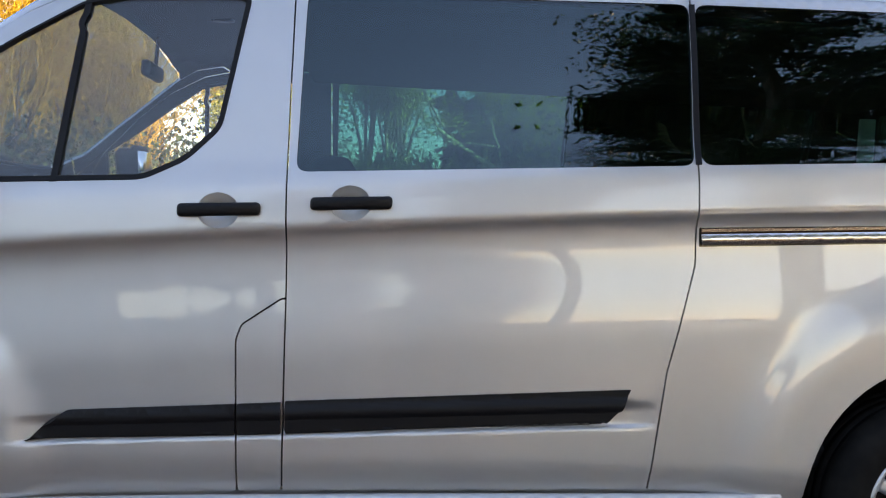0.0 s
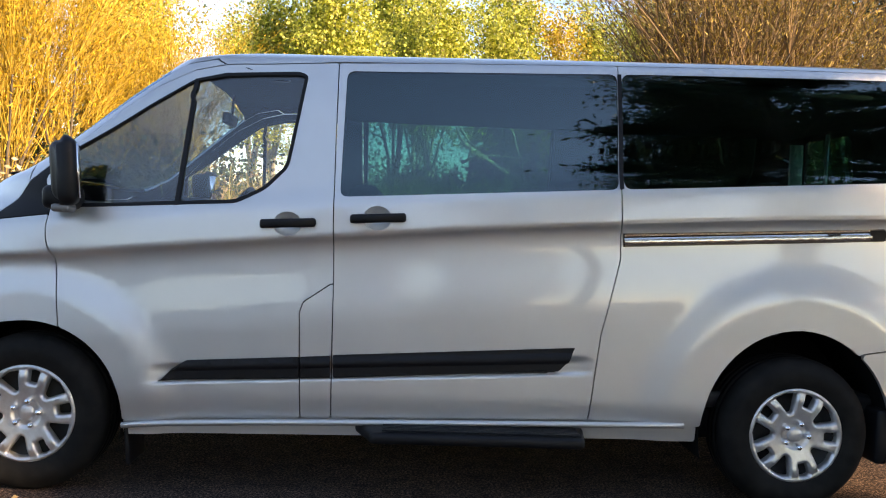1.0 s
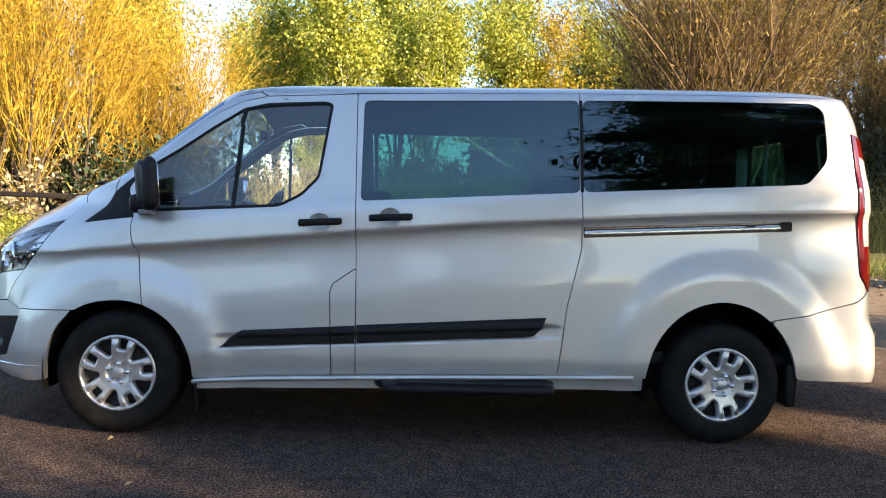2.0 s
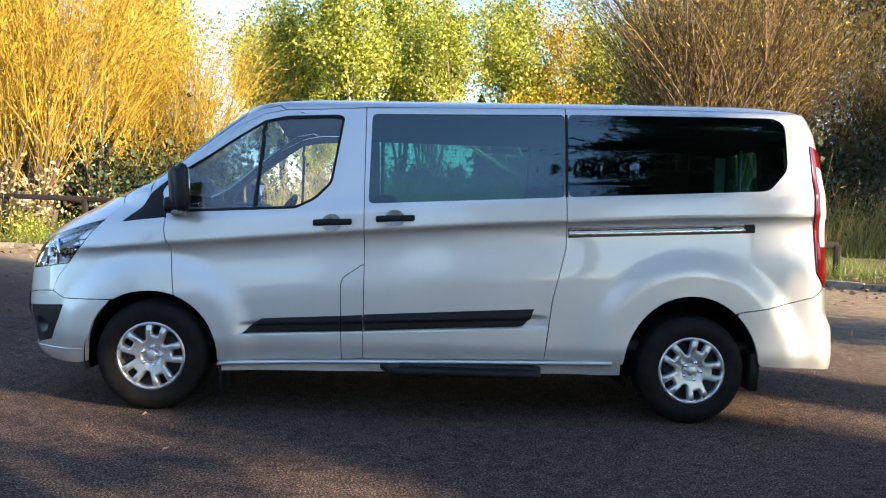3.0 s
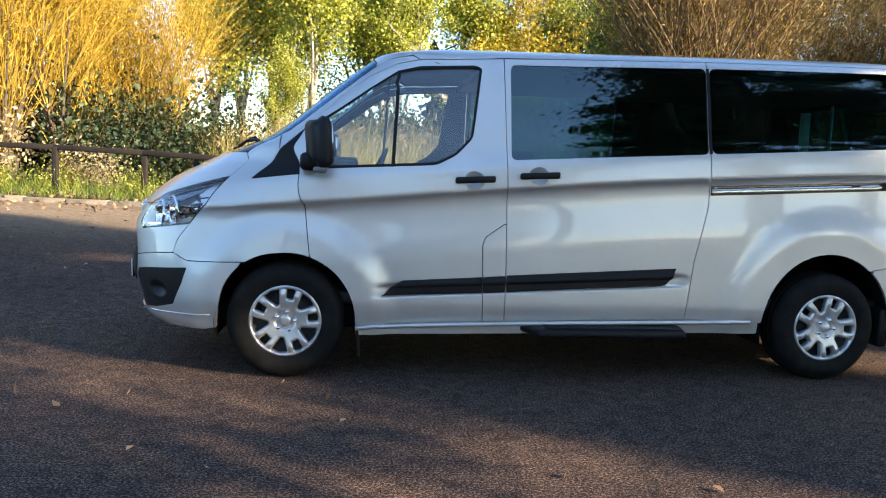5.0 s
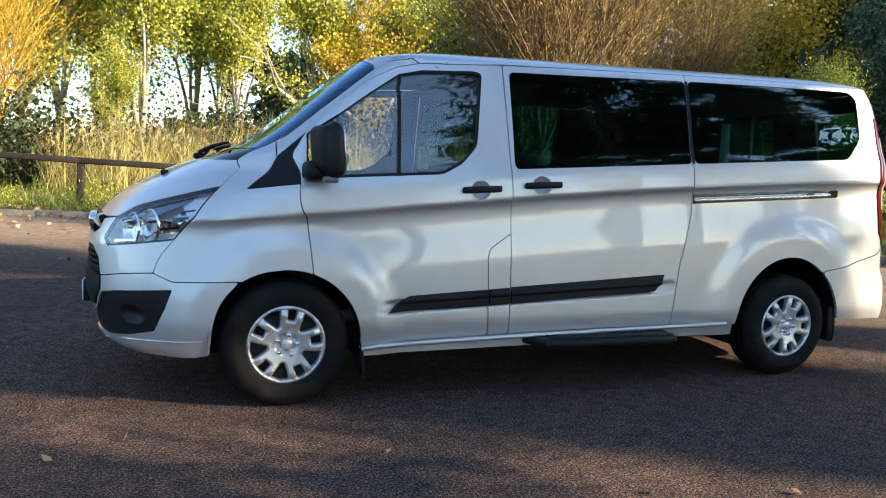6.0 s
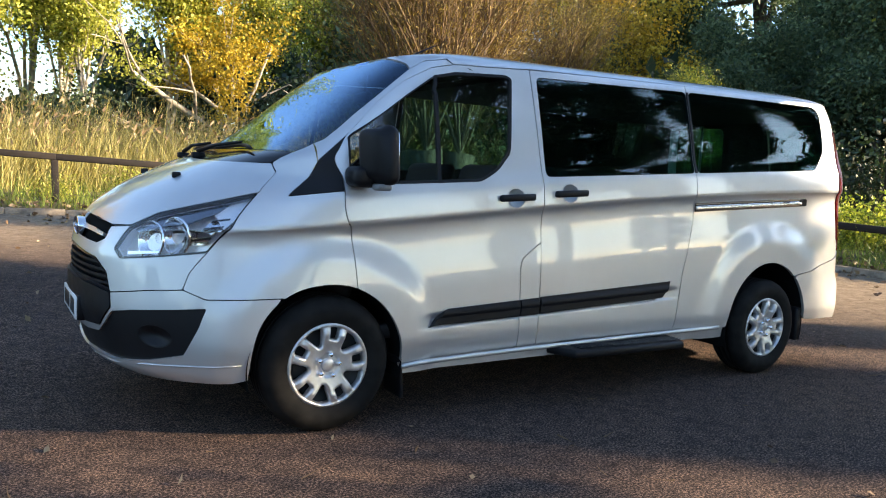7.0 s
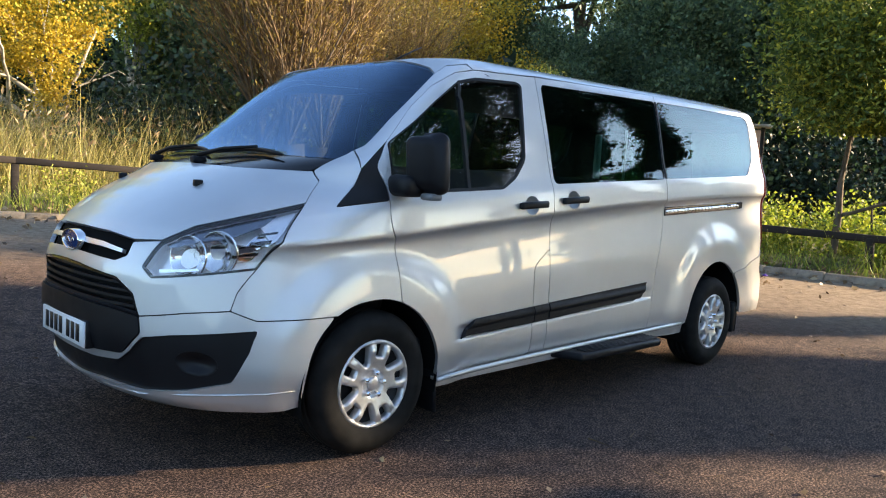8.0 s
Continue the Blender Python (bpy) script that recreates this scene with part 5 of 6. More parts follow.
# ---- headlamps ----
SKY_DARK_CHROME = material("sky_dark_chrome", (0.22, 0.24, 0.27), 0.15, 1.0)
BOWL = material("lamp_bowl_silver", (0.82, 0.82, 0.83), 0.28, 0.55)
def lamp_inside(far, lamp):
    side = (lambda p: Vector((p[0], 2 * Y_MID - p[1], p[2]))) if far else (lambda p: Vector(p))
    def dish(name, u, v, r, depth, mat, sink):
        c, n = Vector(skin(u, v)), skin_normal(u, v)
        n = (n + Vector((-1.2, -0.2, 0))).normalized()
        bm = bmesh.new()
        lathe(bm, [(r * t, -depth * (1 - t * t)) for t in (0.02, 0.2, 0.4, 0.6, 0.8, 1.0)] + [(r * 1.02, 0.003), (r * 1.02, -0.01)], 28)
        rot = n.to_track_quat("Y", "Z").to_matrix().to_4x4()
        bmesh.ops.transform(bm, matrix=Matrix.Translation(c - skin_normal(u, v) * sink) @ rot, verts=bm.verts)
        for w in bm.verts:
            w.co = side(w.co)
        if far:
            bmesh.ops.reverse_faces(bm, faces=bm.faces)
        return part(name, bm, mat, lamp)
    # the bowl behind the lens, its bezels and reflectors
    panel("lamp_gasket", LAMP, GLOSS_BLACK, lamp, r=0.012, gap=-0.001, lift=0.0, thick=0.02, holes=((inwards(LAMP, 0.009), 0),), far=far)
    panel("lamp_bowl", LAMP, BOWL, lamp, gap=0.0, lift=-0.07, thick=0.004, inner=CABIN, far=far)
    for a, b in zip(LAMP, LAMP[1:] + LAMP[:1]):
        k = resample([a, b], 0.02)[: max(2, len(resample([a, b], 0.02)) // 2 + 1)]
        bm = bmesh.new()
        row = []
        for u, v in k:
            p, n = Vector(skin(u, v)), skin_normal(u, v)
            row.append((bm.verts.new(side(p - n * 0.002)), bm.verts.new(side(p - n * 0.072))))
        for (a0, a1), (b0, b1) in zip(row, row[1:]):
            bm.faces.new((a0, b0, b1, a1))
        part("lamp_wall", bm, BOWL, lamp)
    dish("reflector", -1.07, 0.914, 0.088, 0.06, CHROME, 0.022)
    dish("projector", -0.89, 0.934, 0.088, 0.055, CHROME, 0.02)
    dish("projector_lens", -1.00, 0.924, 0.026, -0.015, GLASS_LAMP, 0.016).visible_shadow = False
    panel("lamp_bezel", [(-1.25, 0.862), (-0.98, 0.872), (-0.97, 0.858), (-1.24, 0.842)], CHROME, lamp, r=0.004, lift=-0.025, thick=0.02, far=far)
    panel("indicator_blade", [(-0.82, 0.895), (-0.67, 0.905), (-0.60, 0.985), (-0.64, 1.06), (-0.74, 1.02)], CHROME, lamp, r=0.02, lift=-0.045, thick=0.01, far=far)
    for i in range(4):
        v = 0.915 + 0.035 * i
        panel("lamp_fin", [(-0.80 + 0.03 * i, v), (-0.645 + 0.018 * i, v + 0.012), (-0.645 + 0.018 * i, v + 0.022), (-0.80 + 0.03 * i, v + 0.010)], GLOSS_BLACK, lamp, r=0.0, gap=0, lift=-0.03, thick=0.012, far=far)
    # brow in dark bluish metal, standing in for sky mirrored along the lens top
    panel("lamp_sky_brow", [(-1.255, 0.963), (-1.10, 1.030), (-0.87, 1.076), (-0.66, 1.112), (-0.70, 1.06), (-0.86, 1.008), (-1.05, 0.985), (-1.21, 0.945)], SKY_DARK_CHROME, lamp, r=0.01, lift=-0.024, thick=0.01, far=far)
    # pale silver piece stands in for sky mirrored in the clear lens' corner
    panel("lens_sky_patch", [(-0.76, 1.072), (-0.62, 1.118), (-0.545, 1.135), (-0.555, 1.03), (-0.60, 0.985), (-0.68, 1.035)], BOWL, lamp, r=0.01, lift=-0.03, thick=0.01, far=far)


lamp_inside(False, near[3])
lamp_inside(True, opposite[3])

SATIN = material("satin_chrome", (0.80, 0.80, 0.80), 0.32, 0.8)
# ---- grille slats, chrome bar, badge, plate ----
for i in range(5):
    v = 0.700 + 0.030 * i
    e = (-1.405 - 0.004 * i) if i < 3 else (-1.47 if i == 3 else -1.60)
    w = 0.006
    on_van(panel("grille_slat", [(-2, v - w), (e, v - w - 0.004), (e, v + w - 0.004), (-2, v + w)], PLASTIC, van, r=0, gap=0, lift=-0.006 - 0.003 * abs(i - 2), thick=0.025, du=0.06, dv=0.01, whole=True))
on_van(panel("grille_surround", GRILLE, GLOSS_BLACK, van, r=0.01, holes=((([(-2.05, 0.828), (-1.866, 0.823), (-1.54, 0.797), (-1.415, 0.743), (-1.378, 0.672), (-1.546, 0.688), (-2.05, 0.700)]), 0),), gap=0.001, lift=-0.004))
on_van(panel("grille_surround", GRILLE, GLOSS_BLACK, van, r=0.01, holes=((([(-2.05, 0.828), (-1.866, 0.823), (-1.54, 0.797), (-1.415, 0.743), (-1.378, 0.672), (-1.546, 0.688), (-2.05, 0.700)]), 0),), gap=0.001, lift=-0.004, far=True))
on_van(panel("chrome_bar", [(-2, 0.928), (-1.70, 0.922), (-1.52, 0.908), (-1.52, 0.922), (-1.70, 0.942), (-2, 0.950)], SATIN, van, r=0, gap=0, lift=0.0, thick=0.02, dv=0.006, whole=True, label="chrome grille bar"))
bm = bmesh.new()
lathe(bm, [(0.0001, -0.018), (0.5, -0.016), (0.8, -0.012), (0.86, -0.008)], 40, "X")
bmesh.ops.scale(bm, vec=(1, 0.105, 0.048), verts=bm.verts)
bmesh.ops.translate(bm, vec=(-0.995, Y_MID - 0.02, 0.925), verts=bm.verts)
badge = on_van(part("badge", bm, BADGE_BLUE, van, "oval badge with a bright rim"))
bm = bmesh.new()
lathe(bm, [(0.86, -0.002), (0.88, -0.014), (0.95, -0.018), (1.0, -0.010), (1.0, 0.02)], 40, "X")
bmesh.ops.scale(bm, vec=(1, 0.105, 0.048), verts=bm.verts)
bmesh.ops.translate(bm, vec=(-0.995, Y_MID - 0.02, 0.925), verts=bm.verts)
part("badge_rim", bm, CHROME, badge)
bm = bmesh.new()
tube(bm, [(-1.014, Y_MID - 0.08 + 0.01 * i, 0.925 + 0.010 * math.sin(i * 1.1)) for i in range(13)], 0.004, 6)
part("badge_mark", bm, CHROME, badge)
bm = bmesh.new()
box(bm, (-1.038, Y_MID - 0.28, 0.482), (-1.028, Y_MID + 0.24, 0.593), 0.002, 1)
plate_ob = on_van(part("number_plate", bm, PLATE, van, "white number plate with black bars"))
for i in range(7):
    y = Y_MID + 0.195 - 0.058 * i - (0.035 if i > 3 else 0)
    bm = bmesh.new()
    box(bm, (-1.0405, y - 0.042, 0.499), (-1.0385, y, 0.576), 0.001, 1)
    part("plate_bar", bm, INK, plate_ob)
bm = bmesh.new()
box(bm, (-1.032, Y_MID - 0.286, 0.477), (-0.990, Y_MID + 0.246, 0.598), 0.008, 2)
on_van(part("plate_holder", bm, PLASTIC, van))

# shallow oval dimple where a fog lamp would sit
for far in (False, True):
    oval = [(-1.02 + 0.135 * math.cos(radians(a)), 0.478 + 0.052 * math.sin(radians(a))) for a in range(0, 360, 12)]
    on_van(panel("fog_lamp_blank", oval, PLASTIC, van, r=0, gap=0.0, lift=-0.0125, thick=0.02, du=0.012, dv=0.008, edge=0.012, far=far,
                 grow=lambda u, v: -0.030 * max(0.0, 1 - ((u + 1.02) / 0.135) ** 2 - ((v - 0.478) / 0.052) ** 2) ** 1.5))

# washer nozzles, aerial, wipers
for y in (0.62, 2 * Y_MID - 0.62):
    bm = bmesh.new()
    box(bm, (-0.625, y - 0.014, 1.195), (-0.585, y + 0.014, 1.225), 0.006)
    on_van(part("washer_nozzle", bm, PLASTIC, van))
bm = bmesh.new()
box(bm, (0.80, Y_MID - 0.03, 1.94), (0.90, Y_MID + 0.03, 1.985), 0.012, 2)
aerial = on_van(part("aerial", bm, PLASTIC, van, "short black roof aerial"))
bm = bmesh.new()
tube(bm, [(0.83, Y_MID, 1.975), (0.93, Y_MID, 2.03), (1.07, Y_MID, 2.10)], [0.008, 0.006, 0.004], 8)
part("aerial_rod", bm, PLASTIC, aerial)


def on_glass(y, v, lift):
    """A point over the windscreen, given how far across and how high."""
    lo, hi = U_NOSE, 0.3
    yy = y if y <= Y_MID else 2 * Y_MID - y
    for _ in range(40):
        m = (lo + hi) / 2
        if skin(m, v)[1] > yy:
            lo = m
        else:
            hi = m
    p, n = Vector(skin(lo, v)), skin_normal(lo, v)
    p = p + n * lift
    return Vector((p.x, y, p.z))


for y0, y1 in ((1.62, 1.02), (1.02, 0.40)):
    bm = bmesh.new()
    box(bm, (-0.035, -0.022, -0.02), (0.035, 0.022, 0.014), 0.008)
    base = on_glass(y0, 1.312, 0.008)
    bmesh.ops.translate(bm, vec=base, verts=bm.verts)
    wiper = on_van(part("wiper", bm, PLASTIC, van, "black windscreen wiper"))
    bm = bmesh.new()
    mid = on_glass((y0 + y1) / 2, 1.362, 0.035)
    tube(bm, [base + Vector((0, 0, 0.02)), on_glass(y0 * 0.8 + y1 * 0.2, 1.338, 0.040), mid], [0.013, 0.010, 0.007], 8)
    part("wiper_arm", bm, PLASTIC, wiper)
    bm = bmesh.new()
    pts = [on_glass(y0 * (1 - t) + y1 * t + 0.05, 1.342 + 0.022 * math.sin(math.pi * t), 0.018) for t in (0, 0.1, 0.25, 0.4, 0.55, 0.7, 0.85, 1.0)]
    tube(bm, pts, [0.006] + [0.011] * 6 + [0.006], 8)
    part("wiper_blade", bm, PLASTIC, wiper)

# ---- door mirrors ----
WHEEL_DULL = material("grey_lens", (0.16, 0.16, 0.16), 0.3)
for far in (False, True):
    bm = bmesh.new()
    box(bm, (0.115, -0.125, 1.215), (0.235, 0.045, 1.50), 0.045, 4)
    for v in bm.verts:
        t = (v.co.z - 1.215) / 0.285
        v.co.x += 0.02 * (0.5 - t) - 0.32 * (v.co.y + 0.04)
        if v.co.x < 0.18:
            v.co.y += 0.025 * (1 if v.co.y < -0.05 else 0)
            v.co.z += -0.02 if t > 0.6 else 0.02 * (t < 0.3)
    foot = bmesh.new()
    box(foot, (0.07, -0.02, 1.20), (0.20, 0.13, 1.30), 0.03, 3)
    low = bmesh.new()
    box(low, (0.15, -0.10, 1.190), (0.225, -0.02, 1.222), 0.012, 2)
    pane = bmesh.new()
    box(pane, (0.233, -0.095, 1.25), (0.2385, 0.015, 1.465), 0.0)
    for v in pane.verts:
        v.co.x -= 0.32 * (v.co.y + 0.04) + 0.02 * ((v.co.z - 1.215) / 0.285 - 0.5)
    for b in (bm, foot, low, pane):
        if far:
            for v in b.verts:
                v.co.y = 2 * Y_MID - v.co.y
            bmesh.ops.reverse_faces(b, faces=b.faces)
    mir = on_van(part("door_mirror", bm, PLASTIC, van, "large black plastic door mirror"))
    part("mirror_arm", foot, PLASTIC, mir)
    part("puddle_lamp", low, WHEEL_DULL, mir)
    part("mirror_glass", pane, CHROME, mir)

# ---- wheels ----
def near_edges(pts, loops):
    d = np.full(len(pts), 9.0)
    for loop in loops:
        a = np.array(loop)
        b = np.roll(a, -1, 0) - a
        for p, v in zip(a, b):
            t = np.clip(((pts - p) @ v) / max(v @ v, 1e-12), 0, 1)
            d = np.minimum(d, np.linalg.norm(pts - p - t[:, None] * v, axis=1))
    return d


def polar(r, a):
    return (r * math.cos(radians(a)), r * math.sin(radians(a)))


def cover_mesh():
    """The wheel trim: five pairs of spokes between a dished hub and the rim."""
    ring = [polar(0.207, a) for a in range(0, 360, 5)]
    holes = []
    for k in range(5):
        c = 80 + 72 * k
        holes.append(rounded([polar(0.130, c - 8.5), polar(0.184, c - 7.5), polar(0.187, c), polar(0.184, c + 7.5), polar(0.130, c + 8.5)], 0.006))
        g = c + 36
        holes.append(rounded([polar(0.100, g - 5.5), polar(0.184, g - 15), polar(0.189, g), polar(0.184, g + 15), polar(0.100, g + 5.5)], 0.008))
    co, tris = sheet([ring] + holes, 0.006, 0.006, 0.006)
    d = near_edges(co, holes)
    r = np.linalg.norm(co, axis=1)
    h = 0.012 - 0.012 * np.clip(1 - d / 0.010, 0, 1) ** 1.6 + 0.016 * np.clip((r - 0.07) / 0.10, 0, 1) - 0.012 * np.clip((r - 0.155) / 0.035, 0, 1) - 0.009 * np.clip((0.066 - r) / 0.012, 0, 1)
    h = np.where(r > 0.188, h + 0.004 - 30 * (r - 0.197) ** 2 * 2, h)
    verts = [(x, -z, y) for (x, y), z in zip(co, h)]
    n = len(verts)
    verts += [(x, 0.018, y) for x, y in co]
    faces = [tuple(int(i) for i in t) for t in tris]
    e = {}
    for t in faces:
        for a, b in ((t[0], t[1]), (t[1], t[2]), (t[2], t[0])):
            e[(a, b)] = 1
    walls = [(a, a + n, b + n, b) for a, b in e if (b, a) not in e]
    me = bpy.data.meshes.new("wheel_cover")
    me.from_pydata(verts, [], faces + walls)
    me.materials.append(WHEEL_SILVER)
    me.shade_smooth()
    me.set_sharp_from_angle(angle=radians(50))
    return me


COVER = cover_mesh()
bm = bmesh.new()
R = 0.337
lathe(bm, [(0.200, 0.02), (0.203, -0.012), (0.212, -0.018), (0.235, -0.024), (0.262, -0.030), (0.285, -0.026), (0.303, -0.016), (0.318, -0.004), (0.329, 0.012), (0.335, 0.03),
           (0.336, 0.045), (0.330, 0.047), (0.330, 0.053), (R, 0.055), (R, 0.088), (0.330, 0.09), (0.330, 0.096), (R, 0.098), (R, 0.13), (0.330, 0.132), (0.330, 0.138), (R, 0.14), (0.335, 0.165), (0.318, 0.19), (0.29, 0.205), (0.2, 0.2)], 96)
TYRE = bpy.data.meshes.new("tyre")
bm.to_mesh(TYRE); bm.free()
TYRE.materials.append(RUBBER); TYRE.shade_smooth()
bm = bmesh.new()
lathe(bm, [(0.03, 0.05), (0.10, 0.045), (0.14, 0.06), (0.17, 0.05), (0.19, 0.03), (0.204, 0.02), (0.204, 0.18), (0.03, 0.18)], 48)
RIM = bpy.data.meshes.new("wheel")
bm.to_mesh(RIM); bm.free()
RIM.materials.append(material("dark_steel_wheel", (0.018, 0.018, 0.019), 0.6, 0.2)); RIM.shade_smooth()
bm = bmesh.new()
lathe(bm, [(0.0005, -0.016), (0.020, -0.0155), (0.029, -0.013), (0.033, -0.008), (0.034, 0.0)], 32)
CAP = bpy.data.meshes.new("centre_cap")
bm.to_mesh(CAP); bm.free()
CAP.materials.append(WHEEL_SILVER); CAP.shade_smooth()
bm = bmesh.new()
lathe(bm, [(0.0005, -0.030), (0.008, -0.028), (0.0125, -0.021), (0.0135, -0.008), (0.016, 0.0)], 12)
NUT = bpy.data.meshes.new("wheel_nut")
bm.to_mesh(NUT); bm.free()
NUT.materials.append(CHROME); NUT.shade_smooth()


def wheel(x, far, turn):
    w = new("wheel", RIM)
    w.parent = van
    w.matrix_parent_inverse = ANCHOR
    w.matrix_basis = pose(x, 2 * Y_MID - 0.067 if far else 0.067, 0.337, 0, 0, 180 if far else 0) @ pose(0, 0, 0, 0, turn, 0)
    for me in (TYRE, COVER, CAP):
        o = new(me.name, me)
        o.parent = w
    for k in range(5):
        o = new("wheel_nut", NUT)
        o.parent = w
        x1, z1 = polar(0.054, 80 + 72 * k)
        o.location = (x1, -0.004, z1)


wheel(0.0, False, 0)
wheel(3.3, False, 10)
wheel(0.0, True, 20)
wheel(3.3, True, 40)

# ---- arch liners, mud flaps, underside, step ----
for far in (False, True):
    for hub, r, tall in ((0.0, 0.40, 1.0), (3.29, 0.424, 1.10)):
        bm = bmesh.new()
        rows = []
        for a in range(-14, 195, 8):
            x, z = hub + r * math.cos(radians(a)), 0.335 + r * tall * math.sin(radians(a))
            rows.append([bm.verts.new((x, (2 * Y_MID - y) if far else y, max(z, 0.2))) for y in (0.05, 0.12, 0.42)])
        for a, b in zip(rows, rows[1:]):
            for j in range(2):
                bm.faces.new((a[j], a[j + 1], b[j + 1], b[j]))
        bm.faces.new([row[2] for row in rows])
        on_van(part("arch_liner", bm, UNDER, van))
    s = (lambda y0, y1: (2 * Y_MID - y1, 2 * Y_MID - y0)) if far else (lambda y0, y1: (y0, y1))
    bm = bmesh.new()
    y0, y1 = s(0.07, 0.26)
    box(bm, (0.395, y0, 0.125), (0.415, y1, 0.34), 0.006)
    for v in bm.verts:
        v.co.x += 0.08 * (0.34 - v.co.z)
    on_van(part("mud_flap", bm, PLASTIC, van, "black mud flap"))
    bm = bmesh.new()
    y0, y1 = s(0.055, 0.26)
    box(bm, (3.665, y0, 0.215), (3.73, y1, 0.46), 0.02, 3)
    for v in bm.verts:
        v.co.x += 0.10 * (v.co.z - 0.35) * 0.2
    on_van(part("mud_flap", bm, PLASTIC, van, "black mud flap"))
bm = bmesh.new()
box(bm, (-0.42, 0.20, 0.27), (3.75, 2 * Y_MID - 0.20, 0.42), 0.03)
on_van(part("underbody", bm, UNDER, van))
bm = bmesh.new()
box(bm, (1.36, -0.075, 0.285), (2.38, 0.16, 0.335), 0.02, 3)
for v in bm.verts:
    if v.co.y < 0.0:
        v.co.x += 0.09 if v.co.x < 1.8 else -0.03
        v.co.z -= 0.006
step_ob = on_van(part("side_step", bm, PLASTIC, van, "dark grey side step below the sliding door"))
for i in range(7):
    bm = bmesh.new()
    box(bm, (1.50, -0.055 + 0.022 * i, 0.3345), (2.33, -0.043 + 0.022 * i, 0.3395), 0.002, 1)
    part("step_rib", bm, PLASTIC, step_ob)
for x in (1.62, 2.15):
    bm = bmesh.new()
    box(bm, (x, 0.05, 0.25), (x + 0.05, 0.3, 0.292), 0.008)
    part("step_bracket", bm, UNDER, step_ob)

# ---- cabin ----
bm = bmesh.new()
box(bm, (-0.3, 0.16, 0.42), (4.1, 2 * Y_MID - 0.16, 0.50), 0.02)
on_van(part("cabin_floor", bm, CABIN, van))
bm = bmesh.new()
box(bm, (-0.12, 0.24, 0.75), (0.36, 2 * Y_MID - 0.24, 1.25), 0.07, 4)
for v in bm.verts:
    if v.co.x > 0.1:
        v.co.z -= 0.05 + 0.10 * (v.co.z < 1.1)
        v.co.x -= 0.14 * (v.co.z < 1.0)
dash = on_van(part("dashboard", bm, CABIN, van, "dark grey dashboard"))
bm = bmesh.new()
box(bm, (0.16, 1.32, 1.19), (0.40, 1.72, 1.30), 0.04, 3)
part("instrument_hood", bm, CABIN, dash)
bm = bmesh.new()
box(bm, (0.20, 0.90, 1.10), (0.38, 1.16, 1.27), 0.03, 3)
part("centre_console", bm, CABIN, dash)
bm = bmesh.new()
tilt = pose(0.52, 1.50, 1.20, 0, -62, 0)
pts = [tilt @ Vector((0.19 * math.cos(a), 0.19 * math.sin(a), 0)) for a in [2 * math.pi * i / 40 for i in range(41)]]
tube(bm, pts, 0.015, 8, cap=False)
steer = on_van(part("steering_wheel", bm, PLASTIC, van, "black steering wheel"))
for a in (15, 165, 270):
    bm = bmesh.new()
    tube(bm, [tilt @ Vector((0, 0, -0.02)), tilt @ Vector((0.185 * math.cos(radians(a + 90)), 0.185 * math.sin(radians(a + 90)), 0))], [0.03, 0.014], 8)
    part("steering_spoke", bm, PLASTIC, steer)
bm = bmesh.new()
tube(bm, [tilt @ Vector((0, 0, 0.01)), tilt @ Vector((0, 0, -0.20))], [0.07, 0.045], 16)
part("steering_hub", bm, CABIN, steer)


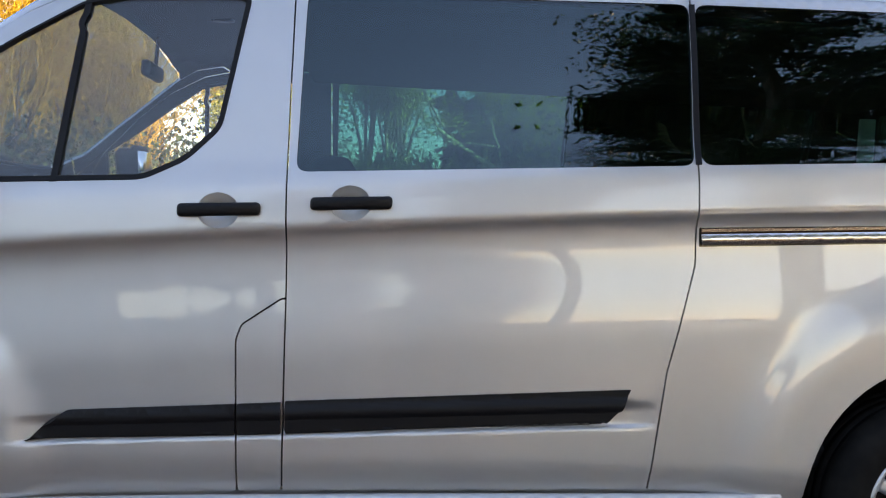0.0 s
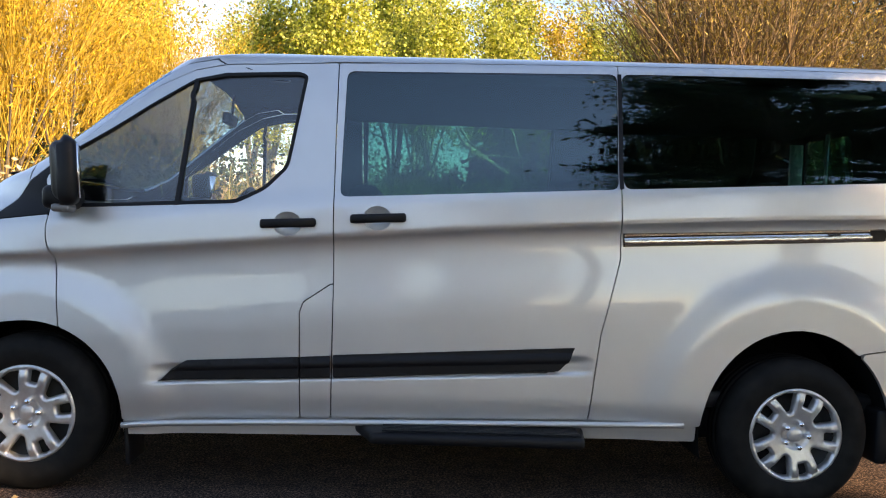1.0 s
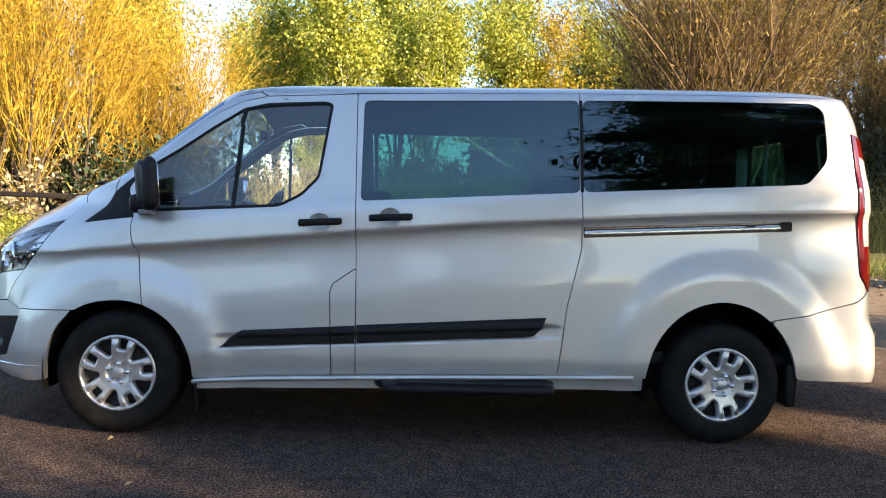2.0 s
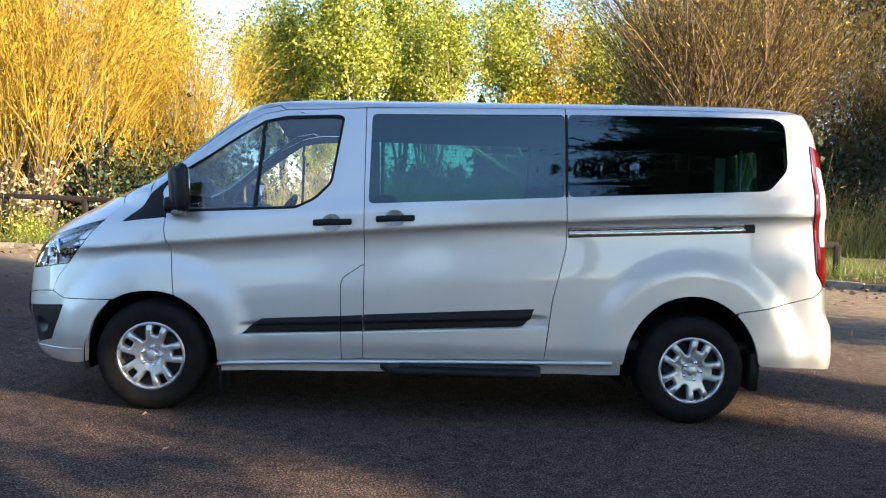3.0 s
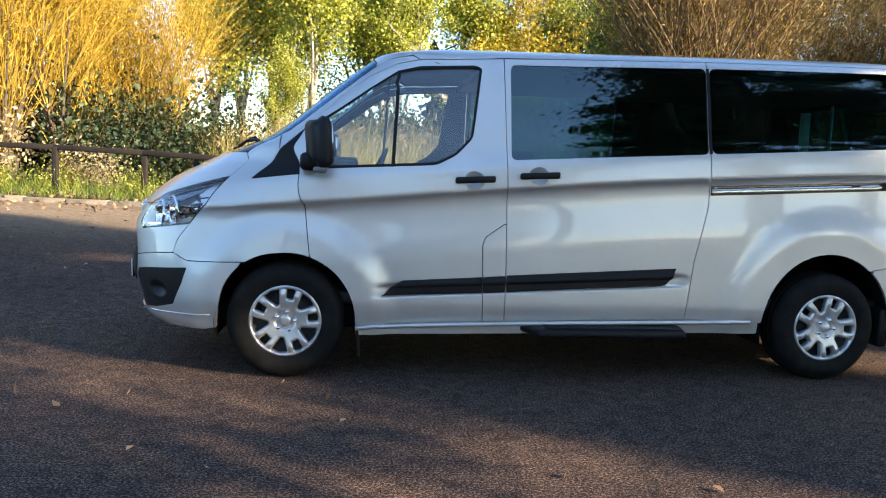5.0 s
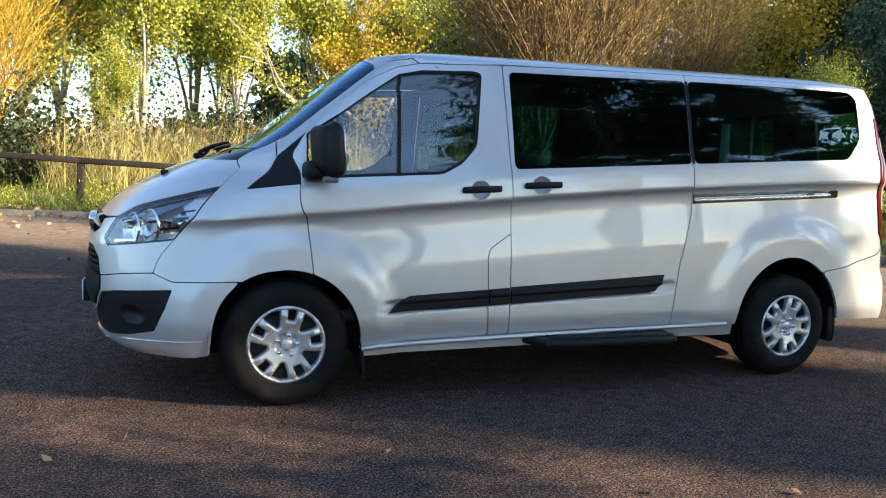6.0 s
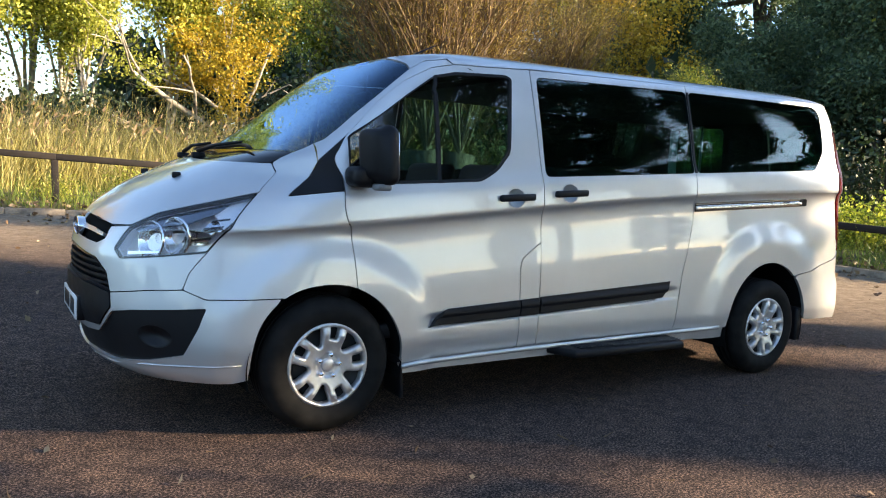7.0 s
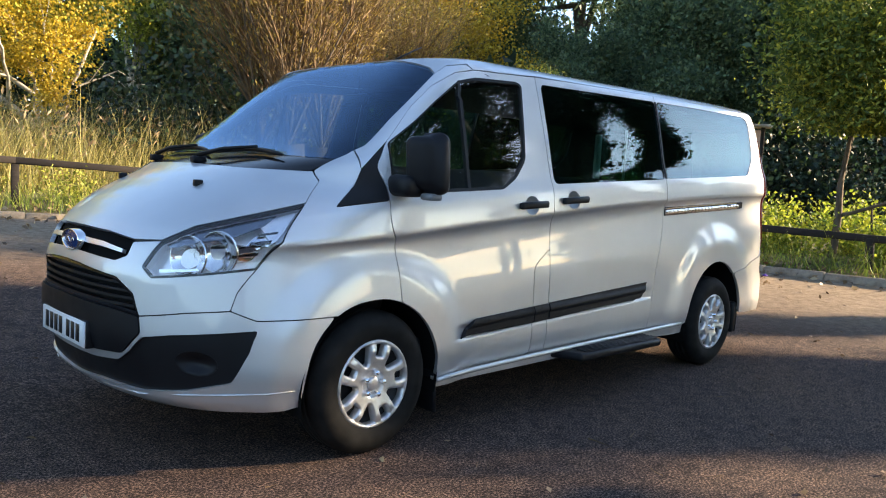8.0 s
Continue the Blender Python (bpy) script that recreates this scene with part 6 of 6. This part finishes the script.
def seat(x, y, w, top):
    bm = bmesh.new()
    box(bm, (x, y - w / 2, 0.72), (x + 0.5, y + w / 2, 0.88), 0.05, 3)
    s = on_van(part("seat", bm, SEATING, van, "dark cloth seat"))
    bm = bmesh.new()
    box(bm, (x + 0.42, y - w / 2, 0.84), (x + 0.56, y + w / 2, top), 0.05, 3)
    for v in bm.verts:
        v.co.x += (v.co.z - 0.84) * 0.22
    part("backrest", bm, SEATING, s)
    bm = bmesh.new()
    box(bm, (x + 0.46, y - w / 2 + 0.06, 0.50), (x + 0.06, y + w / 2 - 0.06, 0.73), 0.02)
    part("seat_base", bm, CABIN, s)


seat(0.78, 1.52, 0.5, 1.36)
seat(0.78, 0.60, 0.9, 1.36)
for x in (1.95, 2.85):
    for y in (0.52, 1.0, 1.50):
        seat(x, y, 0.44, 1.36)
bm = bmesh.new()
box(bm, (1.15, 0.27, 1.84), (4.06, 2 * Y_MID - 0.25, 1.885), 0.015, 2)
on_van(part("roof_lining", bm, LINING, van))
# pale bare pillar inside the tail
bm = bmesh.new()
box(bm, (4.02, 1.70, 1.36), (4.10, 1.73, 1.80), 0.006)
for k in range(5):
    box(bm, (4.045, 1.693, 1.42 + 0.075 * k), (4.07, 1.70, 1.445 + 0.075 * k), 0.003)
on_van(part("inner_pillar", bm, material("pale_primer", (0.6, 0.64, 0.6), 0.5), van, "pale bare metal pillar inside the tail"))
bm = bmesh.new()
tube(bm, [(4.12, 1.45, 1.30), (4.12, 1.45, 1.84)], 0.012, 8)
on_van(part("grab_pole", bm, WHEEL_SILVER, van))
bm = bmesh.new()
box(bm, (0.56, 0.93, 1.69), (0.60, 1.13, 1.755), 0.015, 2)
tube(bm, [(0.59, 1.03, 1.74), (0.60, 1.03, 1.86)], 0.008, 6)
on_van(part("rear_view_mirror", bm, PLASTIC, van))

# raised lip round the bumper's foot
for far in (False, True):
    bm = bmesh.new()
    pts = [Vector(skin(u, v)) + skin_normal(u, v) * 0.003 for u, v in ((-1.75, 0.322), (-1.45, 0.322), (-1.12, 0.345), (-0.85, 0.352), (-0.62, 0.358), (-0.45, 0.366))]
    if far:
        pts = [Vector((p.x, 2 * Y_MID - p.y, p.z)) for p in pts]
    tube(bm, pts, [0.002, 0.004, 0.005, 0.005, 0.004, 0.002], 6)
    on_van(part("bumper_lip", bm, PAINT, van))
